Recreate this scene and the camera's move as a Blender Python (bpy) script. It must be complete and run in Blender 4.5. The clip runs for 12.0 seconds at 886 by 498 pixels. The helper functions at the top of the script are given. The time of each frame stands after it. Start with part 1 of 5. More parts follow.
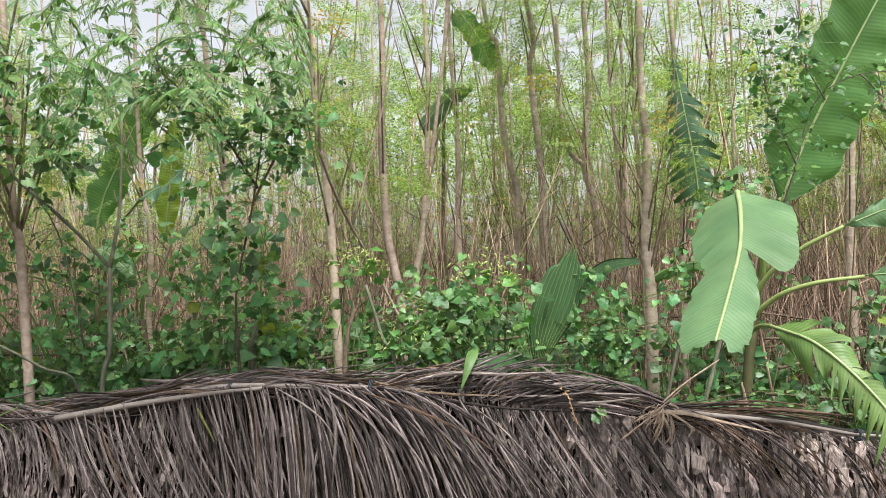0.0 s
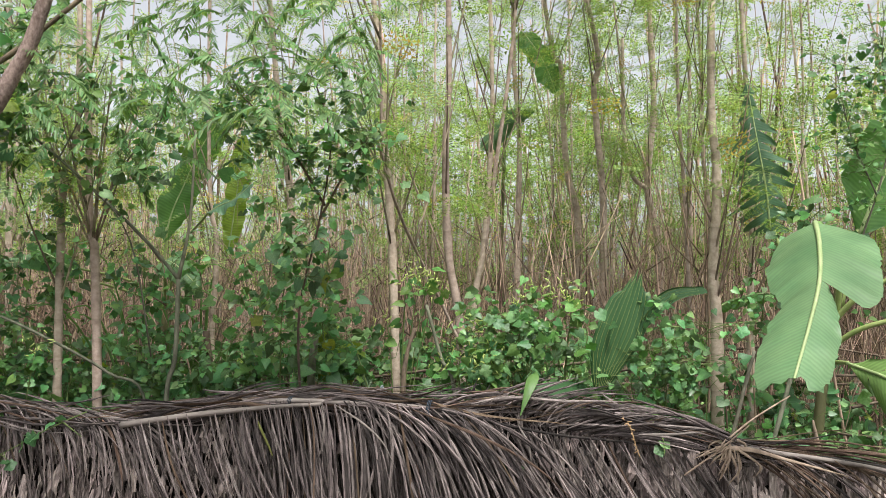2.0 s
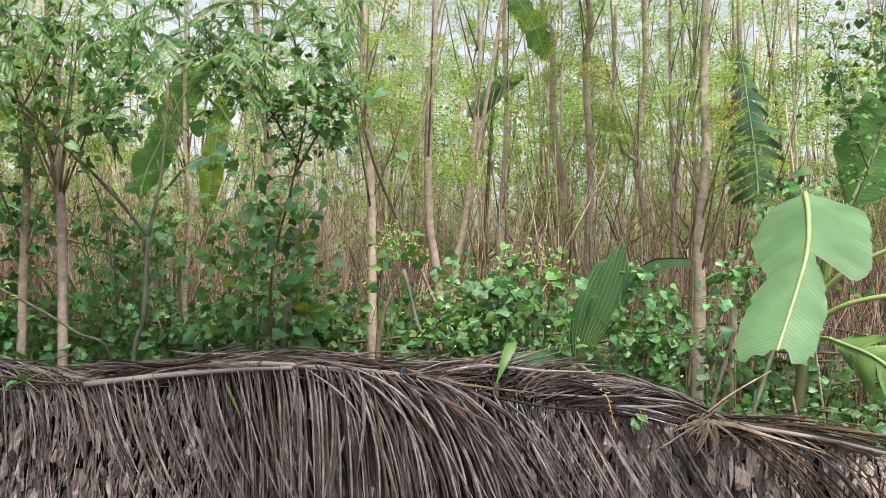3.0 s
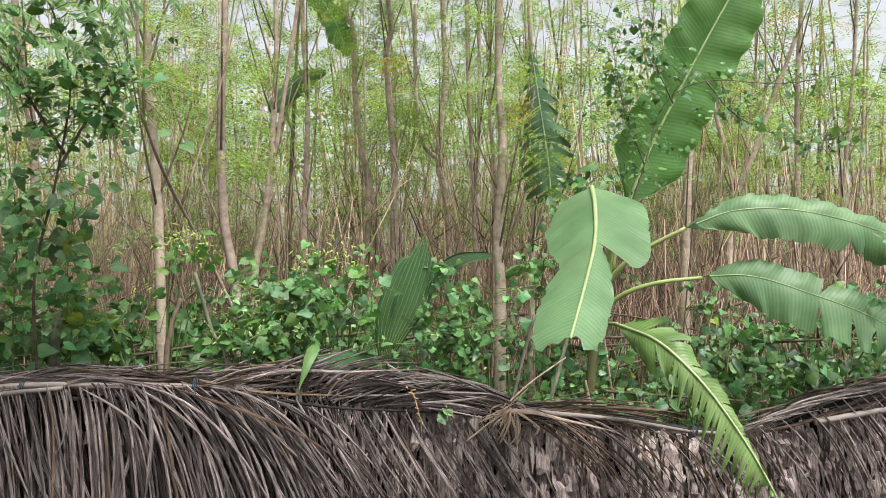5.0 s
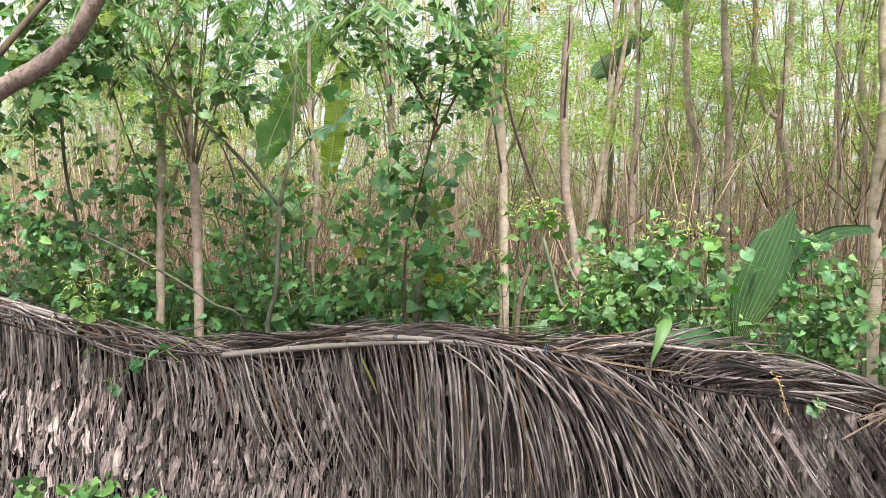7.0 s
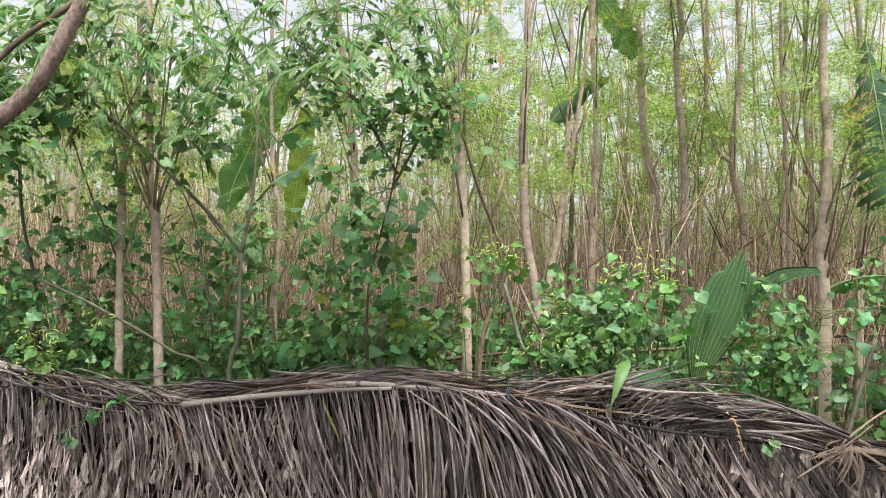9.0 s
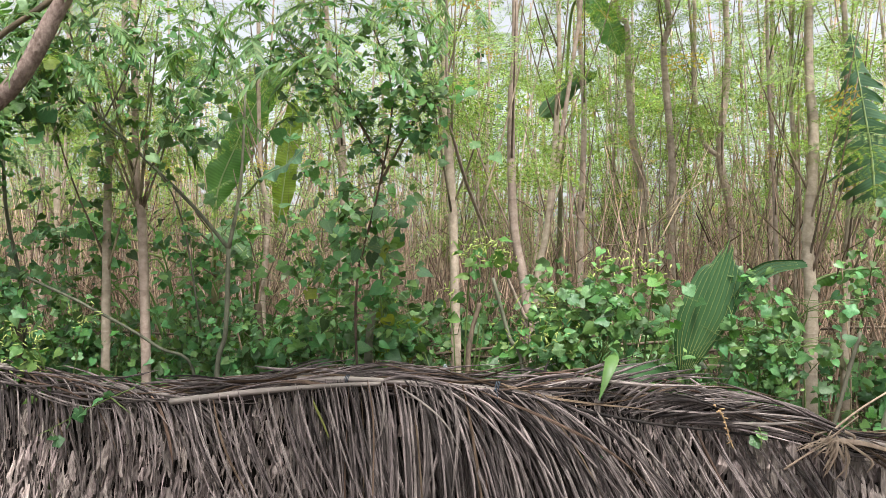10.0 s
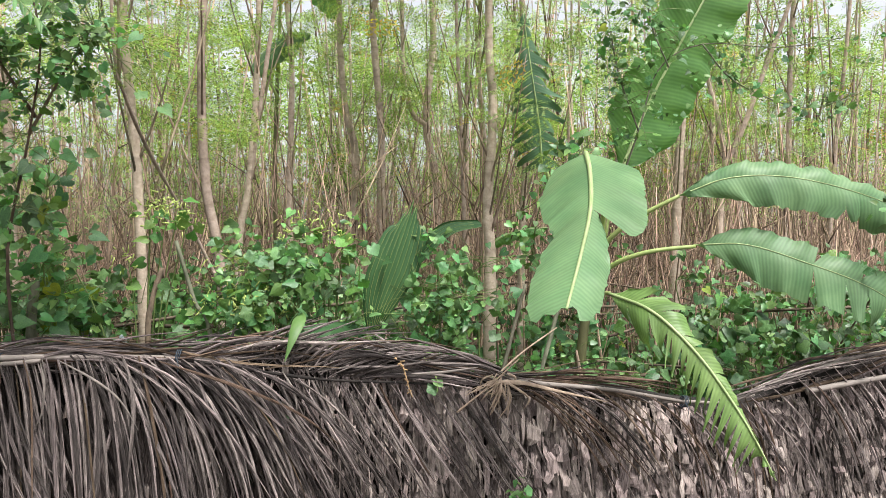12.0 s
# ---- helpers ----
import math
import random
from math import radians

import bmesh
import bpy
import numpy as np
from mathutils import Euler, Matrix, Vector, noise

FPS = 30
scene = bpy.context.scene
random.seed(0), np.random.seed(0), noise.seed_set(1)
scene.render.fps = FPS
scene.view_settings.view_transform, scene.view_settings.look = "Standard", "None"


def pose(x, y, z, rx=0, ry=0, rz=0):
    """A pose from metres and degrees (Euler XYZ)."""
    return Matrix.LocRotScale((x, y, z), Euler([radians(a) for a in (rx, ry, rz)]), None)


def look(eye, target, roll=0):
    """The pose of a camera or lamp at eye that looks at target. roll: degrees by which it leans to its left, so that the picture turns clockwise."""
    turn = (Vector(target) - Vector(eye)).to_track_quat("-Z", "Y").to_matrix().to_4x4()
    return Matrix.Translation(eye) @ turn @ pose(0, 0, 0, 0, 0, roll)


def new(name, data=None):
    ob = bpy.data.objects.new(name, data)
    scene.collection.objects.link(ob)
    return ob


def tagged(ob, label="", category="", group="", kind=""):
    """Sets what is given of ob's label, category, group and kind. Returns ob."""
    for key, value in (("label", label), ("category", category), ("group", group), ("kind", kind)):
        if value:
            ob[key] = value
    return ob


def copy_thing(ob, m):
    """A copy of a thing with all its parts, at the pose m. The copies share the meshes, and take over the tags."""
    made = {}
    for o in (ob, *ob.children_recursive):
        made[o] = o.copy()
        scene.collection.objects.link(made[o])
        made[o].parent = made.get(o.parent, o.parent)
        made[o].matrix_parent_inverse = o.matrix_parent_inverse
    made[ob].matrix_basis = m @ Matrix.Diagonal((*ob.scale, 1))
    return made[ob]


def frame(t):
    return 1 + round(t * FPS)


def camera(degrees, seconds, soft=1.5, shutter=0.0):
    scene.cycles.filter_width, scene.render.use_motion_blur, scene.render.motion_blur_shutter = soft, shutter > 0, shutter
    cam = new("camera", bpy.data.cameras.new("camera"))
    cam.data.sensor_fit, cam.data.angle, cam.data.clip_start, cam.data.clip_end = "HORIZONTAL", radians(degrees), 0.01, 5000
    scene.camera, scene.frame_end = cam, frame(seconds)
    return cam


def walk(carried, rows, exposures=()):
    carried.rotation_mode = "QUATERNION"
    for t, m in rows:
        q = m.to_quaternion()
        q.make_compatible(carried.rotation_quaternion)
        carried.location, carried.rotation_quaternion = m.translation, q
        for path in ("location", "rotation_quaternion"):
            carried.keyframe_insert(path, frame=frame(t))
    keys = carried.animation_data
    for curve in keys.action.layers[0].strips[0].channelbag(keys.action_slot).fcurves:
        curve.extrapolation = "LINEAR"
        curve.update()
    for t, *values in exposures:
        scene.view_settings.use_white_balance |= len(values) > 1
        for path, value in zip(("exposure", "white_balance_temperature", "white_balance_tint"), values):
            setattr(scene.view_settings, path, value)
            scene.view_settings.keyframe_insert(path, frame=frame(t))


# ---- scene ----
cam = camera(62.6, 12.0, soft=0.5)
PATH = [
    (0, (0.115, 0.124, 1.452), (0.043, 2.122, 1.521), -2.4),
    (0.5, (0.101, 0.126, 1.458), (-0.035, 2.119, 1.552), -2.2),
    (1, (0.084, 0.125, 1.467), (-0.092, 2.113, 1.588), -1.5),
    (1.5, (0.089, 0.132, 1.459), (-0.112, 2.117, 1.596), -1.1),
    (2, (0.072, 0.133, 1.464), (-0.141, 2.117, 1.588), -0.4),
    (2.5, (0.051, 0.151, 1.45), (-0.152, 2.139, 1.535), 0.6),
    (3, (0.099, 0.229, 1.435), (-0.081, 2.221, 1.483), 1.1),
    (3.5, (0.166, 0.278, 1.437), (0.184, 2.277, 1.455), 0.7),
    (3.7, (0.168, 0.292, 1.429), (0.287, 2.288, 1.443), 0.3),
    (5.3, (0.114, 0.331, 1.426), (0.451, 2.302, 1.487), -0.7),
    (5.5, (0.095, 0.339, 1.425), (0.317, 2.326, 1.489), -0.7),
    (6, (0.001, 0.369, 1.427), (-0.122, 2.365, 1.451), 0.8),
    (6.5, (-0.069, 0.405, 1.423), (-0.475, 2.363, 1.364), 1.5),
    (7, (-0.08, 0.384, 1.431), (-0.527, 2.333, 1.392), 0.9),
    (9, (-0.055, 0.36, 1.456), (-0.414, 2.326, 1.524), 0.3),
    (9.5, (-0.056, 0.365, 1.455), (-0.406, 2.333, 1.519), 0.2),
    (10, (-0.051, 0.364, 1.453), (-0.382, 2.336, 1.509), 0.0),
    (10.5, (-0.042, 0.368, 1.448), (-0.284, 2.353, 1.482), -0.1),
    (11, (0.042, 0.377, 1.43), (0.077, 2.376, 1.434), -0.5),
    (11.5, (0.114, 0.391, 1.425), (0.374, 2.374, 1.406), -0.7),
    (12, (0.134, 0.396, 1.426), (0.506, 2.36, 1.39), -0.7),
]
walk(cam, [(t, look(eye, target, roll)) for t, eye, target, roll in PATH],
     [(0.0, 1.12), (1.5, 1.0), (2.5, 1.03), (3.5, 1.24), (5.3, 1.06), (6.0, 1.17), (6.5, 1.64), (7.0, 1.51), (9.0, 1.24), (12.0, 1.22)])

# ---- world, sun ----
world = bpy.data.worlds.new("overcast_sky")
scene.world = world
world.use_nodes = True
wn, wl = world.node_tree.nodes, world.node_tree.links
wn.clear()
sky = wn.new("ShaderNodeTexSky")
sky.sky_type, sky.sun_disc = "NISHITA", False
SUN_UP, SUN_TURN = radians(62), radians(155)
sky.sun_elevation, sky.sun_rotation = SUN_UP, SUN_TURN
sky.air_density, sky.dust_density = 1.0, 4.0
pale = wn.new("ShaderNodeHueSaturation")
pale.inputs["Saturation"].default_value = 0.22
pale.inputs["Value"].default_value = 1.0
back = wn.new("ShaderNodeBackground")
back.inputs["Strength"].default_value = 0.122
wout = wn.new("ShaderNodeOutputWorld")
wl.new(sky.outputs[0], pale.inputs["Color"])
wl.new(pale.outputs[0], back.inputs["Color"])
wl.new(back.outputs[0], wout.inputs["Surface"])

sun_data = bpy.data.lights.new("sun", "SUN")
sun_data.energy, sun_data.angle, sun_data.color = 2.3, radians(10), (1.0, 0.97, 0.94)
sun = new("sun", sun_data)
sun.matrix_world = look((2.9, -4.2, 12.5), (0, 2, 0))


# ---- materials ----
def material(name, c1, c2, size=8.0, stretch=(1, 1, 1), rough=0.7, bump=0.3, trans=0.0, vary="", spread=0.35, hue=0.03, stain=(0.75, 1.15), stain_size=1.5, gloss=0.4, veins=0.0, detail=6.0, grain=None, leaf=False, rings=0.0):
    """Two colours mixed by noise, a larger stain over it, relief, and a random shift for each object or island."""
    m = bpy.data.materials.new(name)
    m.use_nodes = True
    n, l = m.node_tree.nodes, m.node_tree.links
    n.clear()
    out = n.new("ShaderNodeOutputMaterial")
    tc = n.new("ShaderNodeTexCoord")
    mp = n.new("ShaderNodeMapping")
    mp.inputs["Scale"].default_value = stretch
    l.new(tc.outputs["UV" if grain else "Object"], mp.inputs["Vector"])
    if grain:
        mp.inputs["Scale"].default_value = grain
    no = n.new("ShaderNodeTexNoise")
    no.inputs["Scale"].default_value, no.inputs["Detail"].default_value = size, detail
    no.inputs["Roughness"].default_value = 0.62
    l.new(mp.outputs[0], no.inputs["Vector"])
    ramp = n.new("ShaderNodeValToRGB")
    ramp.color_ramp.elements[0].position, ramp.color_ramp.elements[1].position = 0.32, 0.7
    ramp.color_ramp.elements[0].color, ramp.color_ramp.elements[1].color = (*c1, 1), (*c2, 1)
    l.new(no.outputs["Fac"], ramp.inputs["Fac"])
    big = n.new("ShaderNodeTexNoise")
    big.inputs["Scale"].default_value, big.inputs["Detail"].default_value = stain_size, 3.0
    l.new(tc.outputs["Object"], big.inputs["Vector"])
    st = n.new("ShaderNodeMapRange")
    st.inputs["From Min"].default_value, st.inputs["From Max"].default_value = 0.3, 0.7
    st.inputs["To Min"].default_value, st.inputs["To Max"].default_value = stain
    l.new(big.outputs["Fac"], st.inputs["Value"])
    hs = n.new("ShaderNodeHueSaturation")
    l.new(ramp.outputs["Color"], hs.inputs["Color"])
    value = st.outputs["Result"]
    if vary:
        src = n.new("ShaderNodeObjectInfo") if vary == "object" else n.new("ShaderNodeNewGeometry")
        r = src.outputs["Random"] if vary == "object" else src.outputs["Random Per Island"]
        mr = n.new("ShaderNodeMapRange")
        mr.inputs["To Min"].default_value, mr.inputs["To Max"].default_value = 1 - spread, 1 + spread
        l.new(r, mr.inputs["Value"])
        mu = n.new("ShaderNodeMath")
        mu.operation = "MULTIPLY"
        l.new(mr.outputs["Result"], mu.inputs[0])
        l.new(value, mu.inputs[1])
        value = mu.outputs[0]
        wrap = n.new("ShaderNodeMath")
        wrap.operation = "MULTIPLY"
        wrap.inputs[1].default_value = 7.13
        l.new(r, wrap.inputs[0])
        fr = n.new("ShaderNodeMath")
        fr.operation = "FRACT"
        l.new(wrap.outputs[0], fr.inputs[0])
        hm = n.new("ShaderNodeMapRange")
        hm.inputs["To Min"].default_value, hm.inputs["To Max"].default_value = 0.5 - hue, 0.5 + hue
        l.new(fr.outputs[0], hm.inputs["Value"])
        l.new(hm.outputs["Result"], hs.inputs["Hue"])
    l.new(value, hs.inputs["Value"])
    colour = hs.outputs["Color"]
    height = no.outputs["Fac"]
    if veins:
        wv = n.new("ShaderNodeTexWave")
        wv.wave_type, wv.bands_direction = "BANDS", "Y"
        wv.inputs["Scale"].default_value, wv.inputs["Distortion"].default_value = veins, 1.6
        wv.inputs["Detail"].default_value = 3.0
        l.new(tc.outputs["UV"], wv.inputs["Vector"])
        vm = n.new("ShaderNodeMix")
        vm.data_type, vm.blend_type = "RGBA", "MULTIPLY"
        vm.inputs["Factor"].default_value = 0.2
        l.new(colour, vm.inputs["A"])
        l.new(wv.outputs["Color"], vm.inputs["B"])
        colour = vm.outputs["Result"]
        add = n.new("ShaderNodeMath")
        l.new(wv.outputs["Fac"], add.inputs[0])
        l.new(no.outputs["Fac"], add.inputs[1])
        height = add.outputs[0]
    if rings:
        # old leaf scars round the stem
        wr = n.new("ShaderNodeTexWave")
        wr.wave_type, wr.bands_direction, wr.wave_profile = "BANDS", "Z", "SAW"
        wr.inputs["Scale"].default_value, wr.inputs["Distortion"].default_value, wr.inputs["Detail"].default_value = 1.6, 3.0, 2.0
        l.new(tc.outputs["Object"], wr.inputs["Vector"])
        cut = n.new("ShaderNodeMapRange")
        cut.inputs["From Min"].default_value, cut.inputs["From Max"].default_value = 0.84, 0.97
        cut.inputs["To Max"].default_value = rings
        l.new(wr.outputs["Fac"], cut.inputs["Value"])
        rm = n.new("ShaderNodeMix")
        rm.data_type, rm.blend_type = "RGBA", "MIX"
        rm.inputs["B"].default_value = (0.1, 0.075, 0.06, 1)
        l.new(cut.outputs["Result"], rm.inputs["Factor"])
        l.new(colour, rm.inputs["A"])
        colour = rm.outputs["Result"]
    if leaf:
        # a pale midrib and side veins, in the leaf's own space
        def step(op, a, b):
            k = n.new("ShaderNodeMath")
            k.operation = op
            for i, q in enumerate((a, b)):
                if isinstance(q, float):
                    k.inputs[i].default_value = q
                elif q is not None:
                    l.new(q, k.inputs[i])
            return k.outputs[0]

        sp = n.new("ShaderNodeSeparateXYZ")
        l.new(tc.outputs["Object"], sp.inputs[0])
        off = step("ABSOLUTE", sp.outputs["Y"], None)
        ribs = step("FRACT", step("MULTIPLY", step("SUBTRACT", sp.outputs["X"], step("MULTIPLY", off, 0.75)), 5.5), None)
        line = step("MAXIMUM", step("LESS_THAN", ribs, 0.09), step("LESS_THAN", off, 0.016))
        vm = n.new("ShaderNodeMix")
        vm.data_type, vm.blend_type = "RGBA", "MIX"
        vm.inputs["B"].default_value = (0.2, 0.34, 0.14, 1)
        l.new(step("MULTIPLY", line, 0.16), vm.inputs["Factor"])
        l.new(colour, vm.inputs["A"])
        colour = vm.outputs["Result"]
        height = step("SUBTRACT", step("MULTIPLY", no.outputs["Fac"], 0.5), step("MULTIPLY", line, 0.12))
    bs = n.new("ShaderNodeBsdfPrincipled")
    bs.inputs["Roughness"].default_value = rough
    bs.inputs["Specular IOR Level"].default_value = gloss
    l.new(colour, bs.inputs["Base Color"])
    if bump:
        bp = n.new("ShaderNodeBump")
        bp.inputs["Strength"].default_value, bp.inputs["Distance"].default_value = bump, 0.01
        l.new(height, bp.inputs["Height"])
        l.new(bp.outputs[0], bs.inputs["Normal"])
    top = bs.outputs[0]
    if trans:
        tr = n.new("ShaderNodeBsdfTranslucent")
        warm = n.new("ShaderNodeMix")
        warm.data_type, warm.blend_type = "RGBA", "MULTIPLY"
        warm.inputs["Factor"].default_value = 1.0
        warm.inputs["B"].default_value = (1.15, 1.2, 0.55, 1)
        l.new(colour, warm.inputs["A"])
        l.new(warm.outputs["Result"], tr.inputs["Color"])
        mx = n.new("ShaderNodeMixShader")
        mx.inputs["Fac"].default_value = trans
        l.new(top, mx.inputs[1])
        l.new(tr.outputs[0], mx.inputs[2])
        top = mx.outputs[0]
    l.new(top, out.inputs["Surface"])
    return m


SOIL = material("soil", (0.03, 0.024, 0.017), (0.09, 0.07, 0.048), 14, rough=0.95, bump=0.8, stain=(0.6, 1.2), stain_size=0.6)
THATCH = material("thatch_leaflet", (0.012, 0.0095, 0.009), (0.32, 0.265, 0.25), 1, (1, 1, 1), 0.7, 0.7, grain=(420, 14, 1), vary="object", spread=0.82, gloss=0.15, hue=0.015, stain=(0.6, 1.25), stain_size=5)
THATCH_LAYER = material("thatch_leaflet_layer", (0.01, 0.008, 0.0075), (0.26, 0.215, 0.2), 1, (1, 1, 1), 0.75, 0.7, grain=(420, 14, 1), vary="island", spread=0.7, gloss=0.1, hue=0.015, stain=(0.6, 1.25), stain_size=5)
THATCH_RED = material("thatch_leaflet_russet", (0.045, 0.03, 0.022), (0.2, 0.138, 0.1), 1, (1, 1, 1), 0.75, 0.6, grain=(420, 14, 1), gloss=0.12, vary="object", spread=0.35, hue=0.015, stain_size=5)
RACHIS = material("frond_rachis", (0.13, 0.11, 0.097), (0.31, 0.267, 0.238), 18, (0.2, 1, 1), 0.7, 0.4, stain=(0.7, 1.2), stain_size=4)
SCRAP = material("dead_leaf_scrap", (0.11, 0.087, 0.079), (0.43, 0.355, 0.327), 1, (1, 1, 1), 0.85, 0.7, grain=(160, 22, 1), gloss=0.12, vary="island", spread=0.68, hue=0.02, stain=(0.7, 1.2), stain_size=2.5)
SCRAP_OB = material("dead_leaf_scrap_loose", (0.13, 0.103, 0.094), (0.47, 0.39, 0.36), 1, (1, 1, 1), 0.85, 0.7, grain=(160, 22, 1), gloss=0.12, vary="object", spread=0.6, hue=0.02, stain=(0.8, 1.15), stain_size=6)
# Near-black: the shade between leaflets put into the core's colour; also one rib's.
GAP_SHADE_AND_RIB = material("gap_shade_and_dark_rib", (0.006, 0.005, 0.0045), (0.03, 0.024, 0.021), 20, (1, 1, 0.3), 0.95, 0.8)
BARK = material("pale_bark", (0.34, 0.265, 0.205), (0.57, 0.46, 0.375), 34, (1, 1, 1.2), 0.85, 0.5, gloss=0.15, vary="object", spread=0.22, hue=0.012, stain=(0.72, 1.12), stain_size=3, rings=0.25)
BARK_RED = material("brown_bark", (0.17, 0.122, 0.1), (0.42, 0.325, 0.28), 90, (1, 1, 0.6), 0.95, 1.0, gloss=0.1, stain=(0.75, 1.15), stain_size=9)
BARK_DARK = material("dark_stem", (0.06, 0.045, 0.03), (0.2, 0.155, 0.1), 30, (1, 1, 0.5), 0.85, 0.5, vary="object", spread=0.25, stain=(0.6, 1.2), stain_size=8)
TWIG = material("brown_twig", (0.12, 0.095, 0.066), (0.32, 0.26, 0.18), 30, (1, 1, 0.5), 0.85, 0.4, gloss=0.15, vary="object", spread=0.35, stain=(0.7, 1.2), stain_size=8)
STEM_GREY = material("grey_green_stem", (0.085, 0.085, 0.055), (0.22, 0.215, 0.15), 25, (1, 1, 0.5), 0.8, 0.4, vary="object", spread=0.2)
STEM_GREEN = material("green_stem", (0.08, 0.13, 0.03), (0.19, 0.26, 0.08), 30, rough=0.6, bump=0.2)
REED = material("dry_stem", (0.13, 0.085, 0.06), (0.5, 0.365, 0.27), 9, (1, 1, 0.5), 0.85, 0.3, gloss=0.15, vary="island", spread=0.68, hue=0.02, stain=(0.8, 1.15))
HEART = material("heart_leaf", (0.06, 0.158, 0.058), (0.135, 0.28, 0.1), 18, rough=0.36, bump=0.3, leaf=True, trans=0.26, vary="object", spread=0.55, hue=0.03, stain=(0.85, 1.1), gloss=0.5)
HEART_LIGHT = material("young_heart_leaf", (0.08, 0.2, 0.045), (0.155, 0.3, 0.075), 18, rough=0.4, bump=0.3, leaf=True, trans=0.35, vary="object", spread=0.4, hue=0.03)
HEART_YELLOW = material("yellowing_leaf", (0.19, 0.28, 0.03), (0.36, 0.42, 0.06), 18, rough=0.4, bump=0.3, leaf=True, trans=0.35, vary="object", spread=0.25, hue=0.02)
FERNY = material("feathery_leaf", (0.18, 0.285, 0.085), (0.35, 0.47, 0.18), 3, rough=0.5, bump=0, trans=0.52, vary="island", spread=0.6, hue=0.035, stain=(0.75, 1.2), stain_size=0.8)
FERNY_DRY = material("yellow_feathery_leaf", (0.4, 0.3, 0.05), (0.6, 0.45, 0.12), 3, rough=0.6, bump=0, trans=0.4, vary="island", spread=0.3, hue=0.03)
LANCE = material("lance_leaf", (0.09, 0.19, 0.065), (0.19, 0.31, 0.115), 9, rough=0.45, bump=0.1, trans=0.45, vary="island", spread=0.45, hue=0.03)
BANANA = material("banana_blade", (0.105, 0.215, 0.095), (0.18, 0.3, 0.14), 7, rough=0.48, bump=0.06, trans=0.22, stain=(0.8, 1.12), stain_size=5, veins=20, gloss=0.35)
BANANA_DARK = material("dark_banana_blade", (0.11, 0.265, 0.08), (0.18, 0.365, 0.115), 7, rough=0.45, bump=0.06, trans=0.5, stain=(0.75, 1.12), stain_size=3, veins=18, gloss=0.4)
BANANA_YOUNG = material("yellow_green_banana_blade", (0.13, 0.25, 0.065), (0.23, 0.345, 0.11), 5, rough=0.45, bump=0.08, trans=0.2, stain=(0.7, 1.1), stain_size=9, veins=20)
MIDRIB = material("banana_midrib", (0.3, 0.4, 0.17), (0.44, 0.52, 0.26), 12, rough=0.45, bump=0.1, trans=0.1)
PETIOLE = material("banana_petiole", (0.2, 0.28, 0.08), (0.32, 0.38, 0.14), 15, (1, 1, 0.4), 0.5, 0.15)
PSEUDO = material("banana_stem", (0.06, 0.065, 0.025), (0.19, 0.18, 0.08), 14, (1, 1, 0.3), 0.6, 0.3)
PALM = material("palm_blade", (0.026, 0.078, 0.028), (0.055, 0.13, 0.046), 9, (1, 1, 0.3), 0.5, 0.1, trans=0.15, gloss=0.25)
PALM_BLUE = material("blue_green_blade", (0.08, 0.175, 0.095), (0.135, 0.25, 0.145), 8, rough=0.42, bump=0.06, trans=0.3, stain=(0.75, 1.15), stain_size=6, veins=20, gloss=0.45)
PALM_RIB = material("palm_rib", (0.26, 0.29, 0.08), (0.36, 0.38, 0.12), 12, rough=0.5, bump=0.1)
# A lighter banana green, with light from behind put into the colour.
BACKLIGHT_TINT = material("backlight_tinted_blade", (0.24, 0.37, 0.06), (0.36, 0.48, 0.1), 7, rough=0.5, bump=0.05, trans=0.5, stain=(0.8, 1.1), stain_size=4, veins=18)
PALM_PALE = material("pale_palm_blade", (0.085, 0.19, 0.05), (0.15, 0.26, 0.08), 9, rough=0.45, bump=0.15, trans=0.3)
STRAW = material("straw", (0.19, 0.15, 0.1), (0.44, 0.36, 0.25), 30, (1, 1, 0.3), 0.8, 0.4, vary="island", spread=0.25)
ORANGE = material("dry_orange_stalk", (0.22, 0.14, 0.07), (0.45, 0.3, 0.16), 30, rough=0.7, bump=0.3)
BUD = material("flower_bud", (0.35, 0.45, 0.12), (0.55, 0.62, 0.22), 30, rough=0.6, bump=0, trans=0.2)
LOG = material("fallen_stick", (0.07, 0.05, 0.036), (0.21, 0.16, 0.115), 25, (0.3, 1, 1), 0.9, 0.5)
PLASTIC = material("plastic_scrap", (0.2, 0.26, 0.27), (0.42, 0.47, 0.48), 40, rough=0.3, bump=0.3, trans=0.2)
UNDER = material("understory_leaf", (0.03, 0.09, 0.032), (0.08, 0.19, 0.06), 6, rough=0.42, bump=0.1, trans=0.15, vary="island", spread=0.5, hue=0.03, gloss=0.35)
SMALL_LEAF = material("small_vine_leaf", (0.08, 0.195, 0.058), (0.18, 0.34, 0.115), 16, rough=0.38, bump=0.15, trans=0.3, vary="island", spread=0.6, hue=0.035, stain=(0.8, 1.15), gloss=0.45)
TWINE = material("dark_blue_twine", (0.02, 0.03, 0.045), (0.06, 0.085, 0.11), 60, rough=0.7, bump=0.3)
GREEN_THATCH = material("olive_leaflet", (0.07, 0.09, 0.02), (0.2, 0.22, 0.06), 1, (1, 1, 1), 0.7, 0.4, grain=(420, 14, 1), vary="object", spread=0.3)


# ---- builders ----
ORIGIN = {}
rng = random.Random(7)


